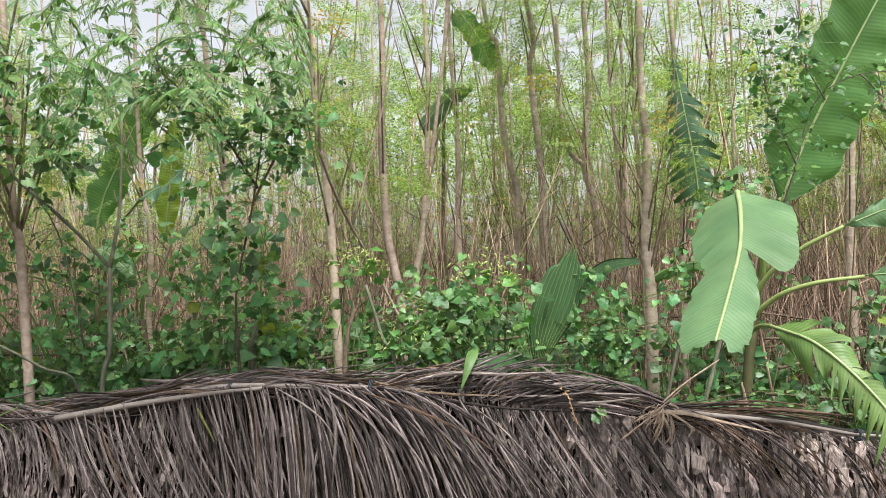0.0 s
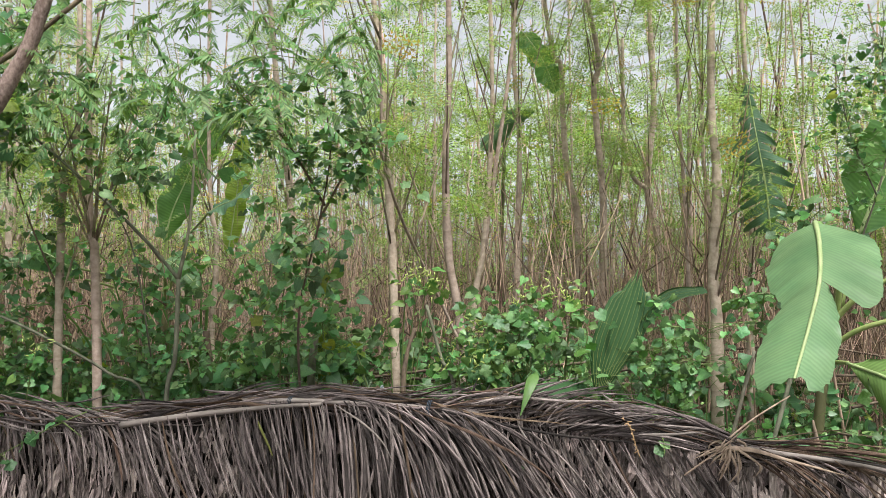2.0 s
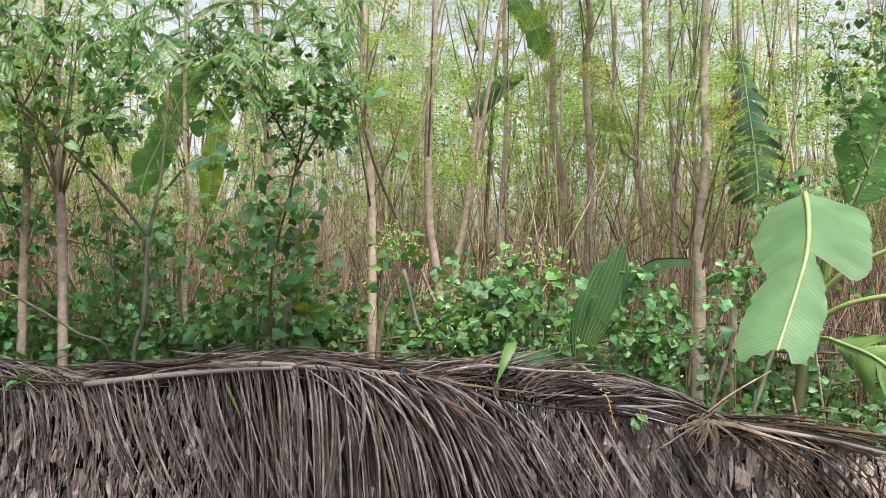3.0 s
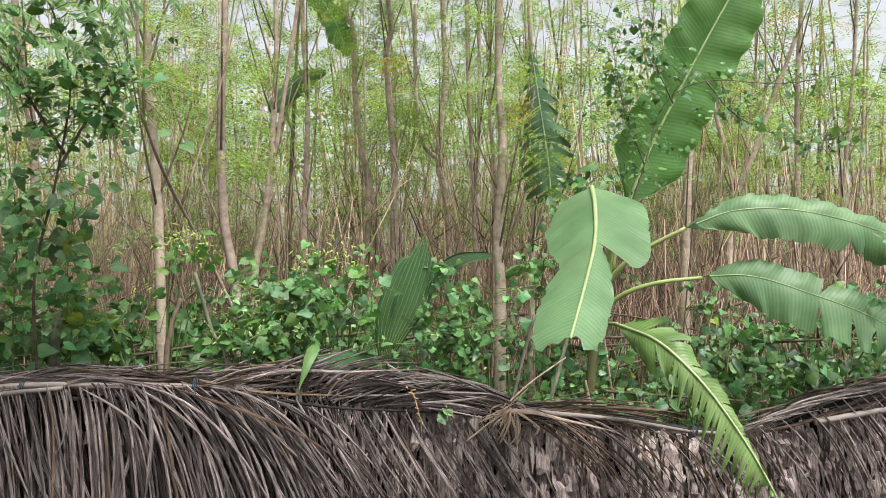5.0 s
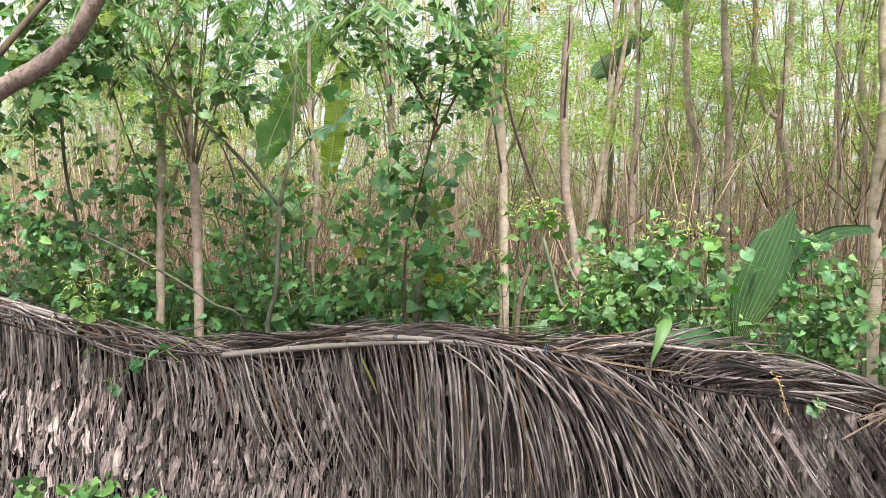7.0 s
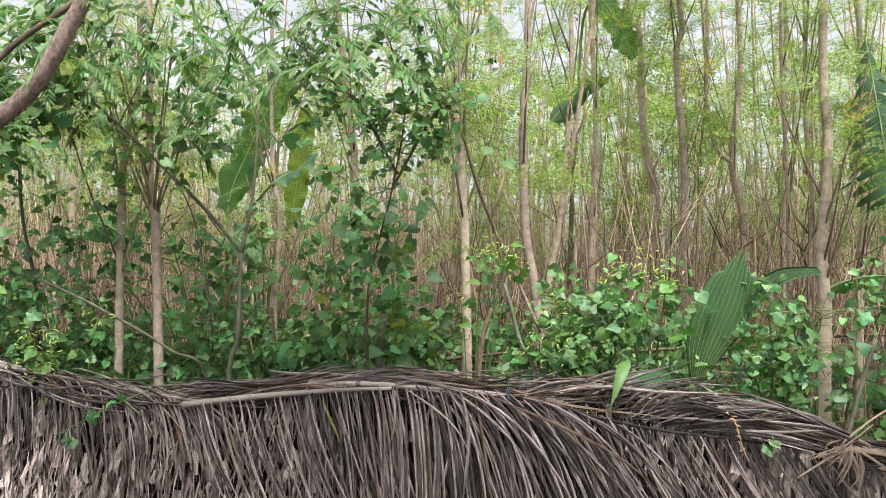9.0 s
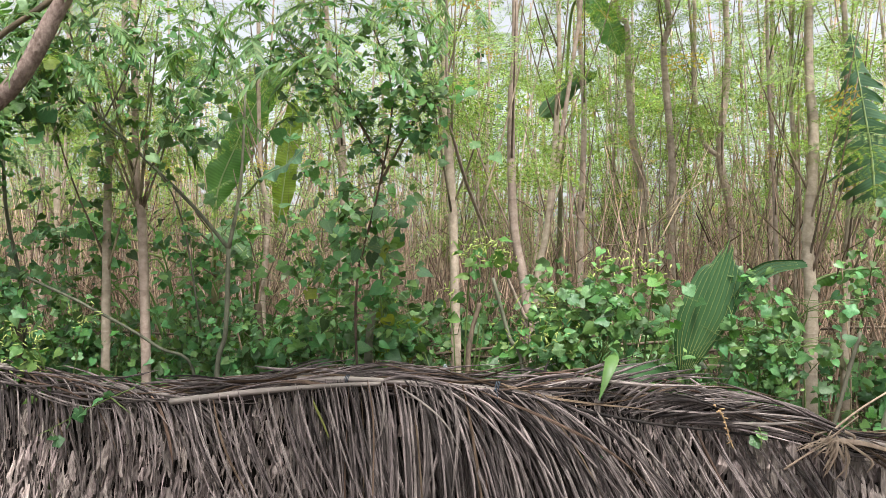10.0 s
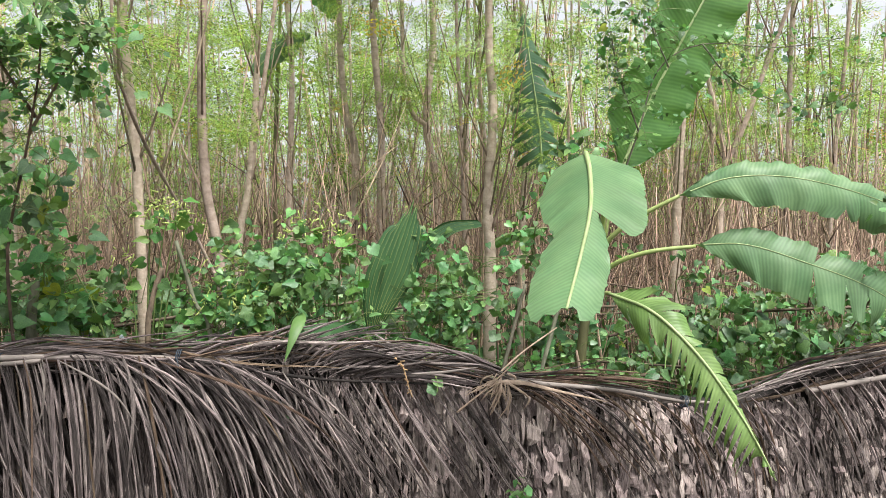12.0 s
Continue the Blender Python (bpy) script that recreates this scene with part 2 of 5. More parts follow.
def smooth_path(pts, k=6):
    """Catmull-Rom through the points, k steps a span; one place a row."""
    p = np.asarray([tuple(q) for q in pts], float)
    if len(p) < 3:
        return p[0] + (p[1] - p[0]) * np.linspace(0, 1, k + 1)[:, None]
    p = np.vstack([2 * p[0] - p[1], p, 2 * p[-1] - p[-2]])
    a, b, c, d = (p[i:len(p) - 3 + i, None, :] for i in range(4))
    t = np.arange(k)[None, :, None] / k
    out = 0.5 * (2 * b + (c - a) * t + (2 * a - 5 * b + 4 * c - d) * t * t + (3 * b - a - 3 * c + d) * t ** 3)
    return np.vstack([out.reshape(-1, 3), p[-2]])


def unit(v):
    return v / (np.linalg.norm(v) + 1e-9)


def units(a):
    return a / (np.linalg.norm(a, axis=-1, keepdims=True) + 1e-9)


chance = np.random.default_rng(5)


class Geo:
    """Vertices, faces and UVs gathered for one mesh."""

    def __init__(self):
        self.blocks, self.f, self.uvs, self.count = [], [], [], 0

    @property
    def v(self):
        return np.vstack(self.blocks)

    def add(self, verts, faces, uvs=None):
        o = self.count
        block = np.asarray(verts, float).reshape(-1, 3)
        self.blocks.append(block)
        self.count += len(block)
        if len({len(q) for q in faces}) == 1:
            self.f.extend((np.asarray(faces) + o).tolist())
        else:
            self.f.extend([i + o for i in q] for q in faces)
        self.uvs.append(np.zeros((len(block), 2)) if uvs is None else np.asarray(uvs, float))
        return self

    def tube(self, pts, r0, r1, n=8, k=5, rough=0.0, knots=0.0):
        path = smooth_path(pts, k)
        m = len(path)
        tng = units(np.gradient(path, axis=0))
        ref = np.array((0.3, 1.0, 0.2)) if abs(np.dot(units(path[-1] - path[0]), (0.28, 0.94, 0.19))) < 0.9 else np.array((1.0, 0.1, 0.3))
        side = units(np.cross(tng, ref))
        other = np.cross(tng, side)
        u = np.linspace(0, 1, m)
        r = r0 + (r1 - r0) * u
        ph = rng.random() * 6
        r = r * (1 + knots * np.maximum(0, np.sin(np.arange(m) * 1.9 + ph)) ** 6 + rough * (chance.random(m) - 0.5))
        a = 2 * math.pi * np.arange(n) / n
        rr = r[:, None] * (1 + rough * (chance.random((m, n)) - 0.5))
        ring = np.cos(a)[None, :, None] * side[:, None, :] + np.sin(a)[None, :, None] * other[:, None, :]
        verts = path[:, None, :] + rr[:, :, None] * ring
        i, q = np.arange(m - 1)[:, None] * n, np.arange(n)[None, :]
        nxt = (q + 1) % n
        faces = np.stack([i + q, i + nxt, i + n + nxt, i + n + q], axis=-1).reshape(-1, 4).tolist()
        o = self.count
        self.add(verts, faces)
        self.f.append([o + t for t in range(n - 1, -1, -1)])
        self.f.append([o + (m - 1) * n + t for t in range(n)])
        return self

    def strip(self, path, widths, normal, fold=0.3, thick=0.0015):
        """A folded blade along a path, with a raised middle; UV in metres across and along."""
        path = np.asarray([tuple(q) for q in path], float)
        m = len(path)
        tng = units(np.gradient(path, axis=0))
        s = units(np.cross(tng, np.asarray(normal, float)))
        nn = np.cross(s, tng)
        w = np.asarray(list(widths)[:m], float)[:, None]
        verts = np.stack([path - s * w - nn * w * fold, path + nn * thick, path + s * w - nn * w * fold], axis=1)
        along = np.concatenate([[0], np.cumsum(np.linalg.norm(np.diff(path, axis=0), axis=1))])
        shift = rng.random() * 9
        uv = np.stack([np.stack([e * w[:, 0] + shift, along + shift], axis=-1) for e in (-1, 0, 1)], axis=1)
        a = 3 * np.arange(m - 1)
        faces = np.concatenate([np.stack([a, a + 1, a + 4, a + 3], axis=-1), np.stack([a + 1, a + 2, a + 5, a + 4], axis=-1)]).tolist()
        return self.add(verts, faces, uv.reshape(-1, 2))

    def mesh(self, name, mat, base=(0, 0, 0), smooth=True):
        me = bpy.data.meshes.new(name)
        me.from_pydata((self.v - np.array(base)).tolist(), [], self.f)
        me.materials.append(mat)
        if smooth:
            me.polygons.foreach_set("use_smooth", [True] * len(me.polygons))
        flat = np.vstack(self.uvs)
        if flat.any():
            layer = me.uv_layers.new(name="UVMap")
            idx = np.empty(len(me.loops), int)
            me.loops.foreach_get("vertex_index", idx)
            layer.data.foreach_set("uv", flat[idx].ravel())
        me.update()
        return me


def thing(name, base, label, category, group="", kind=""):
    ob = new(name)
    ob.empty_display_size = 0.1
    ob.location = base
    ORIGIN[ob] = np.array(base, float)
    return tagged(ob, label, category, group, kind)


def part(name, geo, mat, parent, label="", smooth=True):
    """One mesh object under a thing or under a part."""
    base = ORIGIN[parent]
    ob = new(name, geo.mesh(name, mat, base, smooth))
    ob.parent = parent
    ORIGIN[ob] = base
    return tagged(ob, label) if label else ob


def solo(name, geo, mat, label, category, kind="", group="", smooth=True):
    """A top-level mesh."""
    return tagged(new(name, geo.mesh(name, mat, (0, 0, 0), smooth)), label, category, group, kind)


def piece(name, mesh, parent, m):
    """A small part that shares its mesh; m is its pose in the world."""
    ob = new(name, mesh)
    ob.parent = parent
    ob.matrix_basis = Matrix.Translation(-Vector(ORIGIN[parent])) @ m
    return ob


def facing(p, tip, nrm, size):
    """A pose with x along tip and z near nrm, scaled."""
    x = Vector(tip).normalized()
    z = Vector(nrm)
    z = (z - x * z.dot(x)).normalized()
    y = z.cross(x)
    m = Matrix((x, y, z)).transposed().to_4x4()
    return Matrix.Translation(Vector(p)) @ m @ Matrix.Diagonal((size, size, size, 1))


def heart_geo(wide=1.0, droop=0.25, fold=0.28, curl=0.0):
    """A heart-shaped blade of length 1 along x."""
    centre = (0.0, 0.02, 0.1, 0.28, 0.5, 0.75, 1.0)
    along = (-0.2, -0.13, 0.04, 0.25, 0.5, 0.76, 1.0)
    half = (0.2, 0.37, 0.48, 0.45, 0.32, 0.13, 0.0)
    g = Geo()
    verts, faces = [], []
    for c, a, h in zip(centre, along, half):
        h *= wide
        for s, q in ((-1, 1), (-1, 0.5), (0, 0), (1, 0.5), (1, 1)):
            x = c + (a - c) * q
            y = s * h * q
            z = fold * abs(y) - droop * max(x, 0) ** 2 - curl * (abs(y) ** 2) * 1.6 + 0.02 * math.sin(9 * x + 3 * s)
            verts.append((x, y, z))
    for i in range(6):
        for j in range(4):
            a = 5 * i + j
            faces.append((a, a + 5, a + 6, a + 1))
    return g.add(verts, faces)


def lobed_geo(lobes=5, depth=0.22, droop=0.3, cup=0.15):
    """A five-cornered blade, of length about 1 along x."""
    verts, faces = [(0, 0, 0)], []
    n = 20
    for ring, q in ((1, 0.55), (2, 1.0)):
        for i in range(n):
            a = 2 * math.pi * i / n
            r = (0.52 - depth * 0.5 * (1 - math.cos(lobes * a)) * (0.4 if ring == 1 else 1)) * q
            r *= 1 + 0.25 * math.cos(a)
            if i == n // 2:
                r *= 0.45
            x, y = 0.42 + r * math.cos(a), r * math.sin(a)
            verts.append((x, y, cup * abs(y) - droop * x * x + 0.03 * math.cos(lobes * a) * q))
    verts[0] = (0.42, 0, -droop * 0.17)
    for i in range(n):
        j = (i + 1) % n
        faces += [(0, 1 + i, 1 + j), (1 + i, 1 + n + i, 1 + n + j, 1 + j)]
    return Geo().add(verts, faces)


HEARTS = {}
for mat in (HEART, HEART_LIGHT, HEART_YELLOW):
    HEARTS[mat] = [lobed_geo(5, d, e, c).mesh("leaf", mat) for d, e, c in ((0.1, 0.3, 0.2), (0.15, 0.15, -0.2))] + [heart_geo(w, d, f, c).mesh("leaf", mat) for w, d, f, c in ((1.0, 0.25, 0.3, 0.3), (0.85, 0.4, 0.15, 0.5), (1.1, 0.15, -0.15, 0.2))]


def heart_leaf(parent, p, size, mat=HEART, out=(0, -1, 0.35), hang=0.6, lobed=False):
    """One leaf at p, its face turned roughly to the camera to fit its view."""
    tip = Vector((rng.uniform(-1, 1), rng.uniform(-0.8, 0.5), rng.uniform(-1.0, 0.6) * hang - 0.12))
    nrm = Vector(out) + Vector((rng.gauss(0, 0.6), rng.gauss(0.1, 0.4), rng.gauss(0.35, 0.6)))
    return piece("leaf", rng.choice(HEARTS[mat][:4] if lobed else HEARTS[mat]), parent, facing(p, tip, nrm, size))


def small_leaves(g, p, count, gather, size, out=(0, -0.9, 0.5)):
    """A tuft of small folded leaves round p, gathered into one mesh."""
    for _ in range(count):
        c = np.array((p[0] + rng.gauss(0, gather), p[1] + rng.gauss(0, gather), p[2] + rng.gauss(0, gather)))
        tip = Vector((rng.uniform(-1, 1), rng.uniform(-0.9, 0.4), rng.uniform(-0.9, 0.6)))
        nrm = Vector(out) + Vector((rng.gauss(0, 0.65), rng.gauss(0.1, 0.4), rng.gauss(0.2, 0.6)))
        m = facing((0, 0, 0), tip, nrm, rng.uniform(*size))
        f, e = rng.uniform(0.05, 0.4), rng.uniform(0.75, 1.15)
        v = np.array([(0.35, 0, -0.02)] + [(x, y * e, f * abs(y) - 0.22 * x * x) for x, y in ((0.04, 0), (-0.12, 0.24), (0.16, 0.45), (0.55, 0.34), (1, 0), (0.55, -0.34), (0.16, -0.45), (-0.12, -0.24))])
        g.add(v @ np.array(m.to_3x3()).T + c, [(0, i, i % 8 + 1) for i in range(8, 0, -1)])


# Kept free of leaves in the camera's view: trunks and seedling, place, half width.
SIGHT_GAPS = ((0.985, 3.72, 0.045), (-2.01, 3.28, 0.04), (-1.87, 3.28, 0.04), (-0.56, 3.7, 0.035), (-0.25, 3.66, 0.035), (0.47, 3.25, 0.07), (2.26, 4.3, 0.04))


def off_sight_lines(p):
    return all(p[1] > y or abs(p[0] - x * (p[1] - 0.35) / (y - 0.35)) > w for x, y, w in SIGHT_GAPS)


def climber(label, stems, leaves, spread, size=(0.05, 0.1), stem_r=0.005, light=0.12, yellow=0.0, stem_mat=STEM_GREEN, category="vine", group="climbing vines", name="vine", start=0.0, tufts=1.0):
    """A climbing vine: stems, thin stalks, and heart-shaped leaves along them."""
    base = stems[0][0]
    ob = thing(name, base, label, category, group)
    paths = []
    for s in stems:
        part("stem", Geo().tube(s, stem_r, stem_r * 0.4, 6, 5, 0.15), stem_mat, ob)
        paths.append(smooth_path(s, 8))
    stalks = Geo()
    for i in range(leaves):
        path = rng.choice(paths)
        u = start + (1 - start) * rng.random()
        q = path[min(int(u * len(path)), len(path) - 1)]
        off = np.array((rng.gauss(0, spread), rng.gauss(0, spread * 0.6) - spread * 0.3, rng.gauss(0, spread * 0.7)))
        p = q + off
        if not off_sight_lines(p) and rng.random() < 0.8:
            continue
        stalks.tube([q, q + off * 0.5 + np.array((0, 0, 0.015)), p], 0.0016, 0.001, 3, 1)
        r = rng.random()
        mat = HEART_YELLOW if r < yellow else HEART_LIGHT if r < yellow + light else HEART
        if name == "vine":
            heart_leaf(ob, p, rng.uniform(*size) * 0.86, mat, (0, -0.95, 0.4), 0.5, True)
        else:
            heart_leaf(ob, p, rng.uniform(*size), mat)
    tagged(part("leaf_stalk", stalks, STEM_GREEN, ob), kind="stuff")
    small = Geo()
    for i in range(int(leaves * 0.4 * tufts)):
        path = rng.choice(paths)
        q = path[min(int((start + (1 - start) * rng.random()) * len(path)), len(path) - 1)]
        p = q + np.array((rng.gauss(0, spread * 1.1), rng.gauss(0, spread * 0.7), rng.gauss(0, spread * 0.8)))
        if off_sight_lines(p):
            small_leaves(small, p, rng.randint(4, 11), 0.024, (size[0] * 0.45, size[1] * 0.6))
    if small.count:
        tagged(part("young_foliage", small, SMALL_LEAF, ob, "tufts of small young leaves"), kind="stuff")
    return ob


# Feathery leaves of the slender trees: side stalks in pairs, each with small leaflets.
def feather_template(pairs, along, wide, long):
    verts, faces = [], []

    def tri(a, d, s, w):
        o = len(verts)
        verts.extend((a - s * w, a + d, a + s * w))
        faces.append((o, o + 1, o + 2))

    up = np.array((0, 0, 1.0))
    tri(np.array((0, 0, 0.0)), np.array((1.0, 0, -0.12)), np.array((0, 1.0, 0)), 0.008)
    for i in range(pairs):
        u = (i + 0.7) / pairs
        for s in (-1, 1):
            a = np.array((u, 0, -0.12 * u))
            d = unit(np.array((0.55, s * 1.0, -0.25 - 0.1 * (i % 2)))) * 0.42 * (1 - 0.35 * abs(u - 0.5))
            for j in range(along):
                q = a + d * (j + 0.6) / along
                for t in (-1, 1) if wide < 0.03 else ((-1) ** (i + j),):
                    e = unit(np.cross(d, up)) * t * long + d * long * 1.4
                    tri(q, e, unit(d), wide)
    return np.array(verts), faces


FEATHER_FINE, FEATHER = feather_template(6, 8, 0.016, 0.075), feather_template(5, 3, 0.05, 0.145)


def feather_crown(points, template, size, per=1):
    """Leaves set round the given twig ends."""
    tv, tf = template
    g = Geo()
    for p in points:
        for _ in range(per):
            yaw, pitch, roll = rng.uniform(0, 6.28), rng.uniform(-0.6, 0.5), rng.gauss(0, 0.5)
            e = np.array(Euler((roll, pitch, yaw)).to_matrix())
            s = size * rng.uniform(0.6, 1.25)
            off = np.array((rng.gauss(0, 0.05), rng.gauss(0, 0.05), rng.gauss(0, 0.05)))
            g.add(tv @ e.T * s + np.array(p) + off, tf)
    return g


def slender_tree(pts, r, label, top=5.0, leafy=2.05, leaves=50, fine=True, mat=BARK, branches=10, group="slender trees", size=0.17, extra=(), dry=0.06, reach=0.5):
    """A thin tree along a bent trunk line, with twigs and a feathery crown."""
    a, b = np.array(pts[0], float), np.array(pts[1], float)
    if a[2] > 0.02:
        foot = a + (a - b) * min(0.6, a[2] / max(b[2] - a[2], 0.05)) * 0.5
        foot[2] = 0.0
        pts = [tuple(foot), *pts]
    e, d = np.array(pts[-1], float), np.array(pts[-2], float)
    if e[2] < top:
        step = (e - d) / max(e[2] - d[2], 0.1)
        end = e + step * 0.4 * (top - e[2])
        end[2] = top
        end[0] += rng.gauss(0, 0.12)
        pts = [*pts, tuple(end)]
    leaves = int(leaves * (2.2 if fine else 1))
    ob = thing("slender_tree", pts[0], label, "tree", group)
    part("trunk", Geo().tube(pts, r * 0.96, r * 0.42, 10, 9, 0.07, 0.14), mat, ob)
    path = smooth_path(pts, 10)
    ends = []
    for line, rr in extra:
        part("branch", Geo().tube(line, rr, rr * 0.6, 8, 6, 0.1, 0.08), mat, ob)
        path = np.vstack([path, smooth_path(line, 8)])
    high = [q for q in path if q[2] > leafy - 0.7]
    for _ in range(branches):
        q = rng.choice(high)
        yaw = rng.uniform(0, 6.28)
        ln = rng.uniform(0.4, 1.0) * reach * 2
        m = q + np.array((math.cos(yaw) * 0.22 * ln, math.sin(yaw) * 0.22 * ln, 0.55 * ln))
        t = q + np.array((math.cos(yaw) * 0.38 * ln, math.sin(yaw) * 0.38 * ln, 1.1 * ln))
        part("twig", Geo().tube([q, m, t], min(r * 0.24, 0.006), 0.0018, 5, 4, 0.1), TWIG, ob)
        for w in smooth_path([q, m, t], 6)[2:]:
            ends.append(w)
    ends += [q for q in path if q[2] > leafy]
    ends = [q for q in ends if q[2] > leafy - 0.3] or ends
    spots = [rng.choice(ends) + np.array((rng.gauss(0, 0.14), rng.gauss(0, 0.14), rng.gauss(0, 0.1))) for _ in range(leaves)]
    k = int(len(spots) * dry)
    part("crown", feather_crown(spots[k:], FEATHER_FINE if fine else FEATHER, size), FERNY, ob)
    if fine:
        # Leaves above the view, added to hold back skylight and darken the undergrowth.
        high = [np.array((path[-1][0] + rng.gauss(0, 0.45), path[-1][1] + rng.gauss(0, 0.45), rng.uniform(3.7, top + 0.4))) for _ in range(40)]
        part("upper_crown", feather_crown(high, FEATHER, 0.3), FERNY, ob)
    if k:
        part("dry_leaves", feather_crown(spots[:k], FEATHER, size * 0.8), FERNY_DRY, ob, "yellowed feathery leaves")
    return ob


def banana_blade(line, wl, wr, face, lobes=(1.0,), split=0.0, sag=0.2, cup=0.25, wave=0.012, tip=0.25, base=0.12, blunt=False, slant=0.18, gap=0.3, ragged=0.0):
    """A banana blade along a midrib line. lobes: ends of the torn lobes along it (0 to 1); split: how deep the tears go;
    sag: how far the sides hang; cup: the fold along the midrib."""
    path = smooth_path(line, 10)
    cum = np.concatenate([[0], np.cumsum([np.linalg.norm(path[i + 1] - path[i]) for i in range(len(path) - 1)])])
    total = cum[-1]

    def at(u):
        s = min(max(u, 0), 1) * total
        i = min(int(np.searchsorted(cum, s, side="right")) - 1, len(path) - 2)
        f = (s - cum[i]) / max(cum[i + 1] - cum[i], 1e-9)
        return path[i] + (path[i + 1] - path[i]) * f, unit(path[min(i + 2, len(path) - 1)] - path[max(i - 1, 0)])

    def profile(u):
        a = min(1.0, (u / base)) ** 0.6 if base else 1.0
        b = 1.0 if blunt else min(1.0, max(0.0, (1 - u) / tip)) ** 0.6
        return a * b

    g = Geo()
    face = np.array(face, float)
    for s, width in ((-1, wl), (1, wr)):
        lo = 0.0
        marks = lobes if isinstance(lobes[0], float) else lobes[0 if s < 0 else 1]
        for hi in marks:
            n_along = max(3, int((hi - lo) * 44))
            swing = rng.gauss(0, 0.35) * min(1.0, split * 1.2) * (len(marks) > 1)
            verts, faces, uvs = [], [], []
            torn = split > 0 and len(marks) > 1
            for i in range(n_along + 1):
                w = i / n_along
                u = lo + (hi - lo) * w
                p, tng = at(u)
                nn = unit(face - tng * np.dot(face, tng))
                side = unit(np.cross(tng, nn)) * s
                wd = width * profile(u) if np.ndim(width) == 0 else float(np.interp(u - 1e-6 if i else u + 1e-6, *zip(*width)))
                for j in range(7):
                    q = j / 6
                    shrink = 0.0
                    if torn and q > 1 - split:
                        shrink = (q - (1 - split)) / max(split, 1e-6) * (0.06 if hi - lo > 0.1 else gap) * (hi - lo) * total
                    ang = cup - (sag + swing * q * 0.5) * q * 1.6
                    d = wd * q
                    lift = wave * math.sin(u * total * 38 + s) * q + wave * 0.8 * math.sin(u * total * 91 + 2 * s) * q * q
                    slide = (0.5 - w) * 2 * shrink + d * (slant if not blunt else float(np.interp(u, (0, 0.35, 0.55, 1), (0.1, 0.75, 0.75, slant))))
                    if blunt and u > 0.995 and j:
                        slide += rng.uniform(-0.022, 0.012)
                    if j == 6 and ragged:
                        d += rng.uniform(-ragged, ragged * 0.5)
                    verts.append(p + side * d * math.cos(ang) + nn * (d * math.sin(ang) + lift) + tng * slide)
                    uvs.append((q * s * 0.15, u * total))
            for i in range(n_along):
                for j in range(6):
                    a = 7 * i + j
                    quad = (a, a + 1, a + 8, a + 7)
                    faces.append(quad if s > 0 else quad[::-1])
            g.add(verts, faces, uvs)
            lo = hi
    return g, path


# ---- ground ----
def build_ground():
    g = Geo()
    xs = [-400, -120, -40, -15, *np.linspace(-8, 8, 49), 15, 40, 120, 400]
    ys = [-400, -100, -30, -10, -4, *np.linspace(-2, 14, 49), 20, 40, 120, 400]
    verts, faces = [], []
    for y in ys:
        for x in xs:
            near = 1.0 if abs(x) < 9 and -3 < y < 15 else 0.0
            verts.append((x, y, near * (noise.noise(Vector((x * 1.3, y * 1.3, 0))) * 0.025 - 0.015)))
    n = len(xs)
    for i in range(len(ys) - 1):
        for j in range(n - 1):
            faces.append((i * n + j, i * n + j + 1, (i + 1) * n + j + 1, (i + 1) * n + j))
    solo("ground", g.add(verts, faces), SOIL, "bare brown earth with leaf litter", "ground", "structure")


build_ground()

# ---- the thatched fence ----
RIDGE = ((-4.2, 1.22), (-3.4, 1.2), (-2.58, 1.09), (-2.2, 1.01), (-1.75, 0.96), (-1.4, 0.99), (-1.0, 1.05), (-0.7, 1.05), (-0.25, 1.02), (0.0, 1.04), (0.35, 1.03),
         (0.5, 1.0), (0.75, 0.94), (0.9, 0.87), (1.36, 0.85), (1.6, 0.79), (1.85, 0.76), (2.0, 0.79), (2.2, 0.86), (2.66, 0.95), (3.4, 1.02), (4.2, 1.05))
FENCE_Y = 3.12


def ridge(x):
    return float(np.interp(x, [a for a, _ in RIDGE], [b for _, b in RIDGE]))


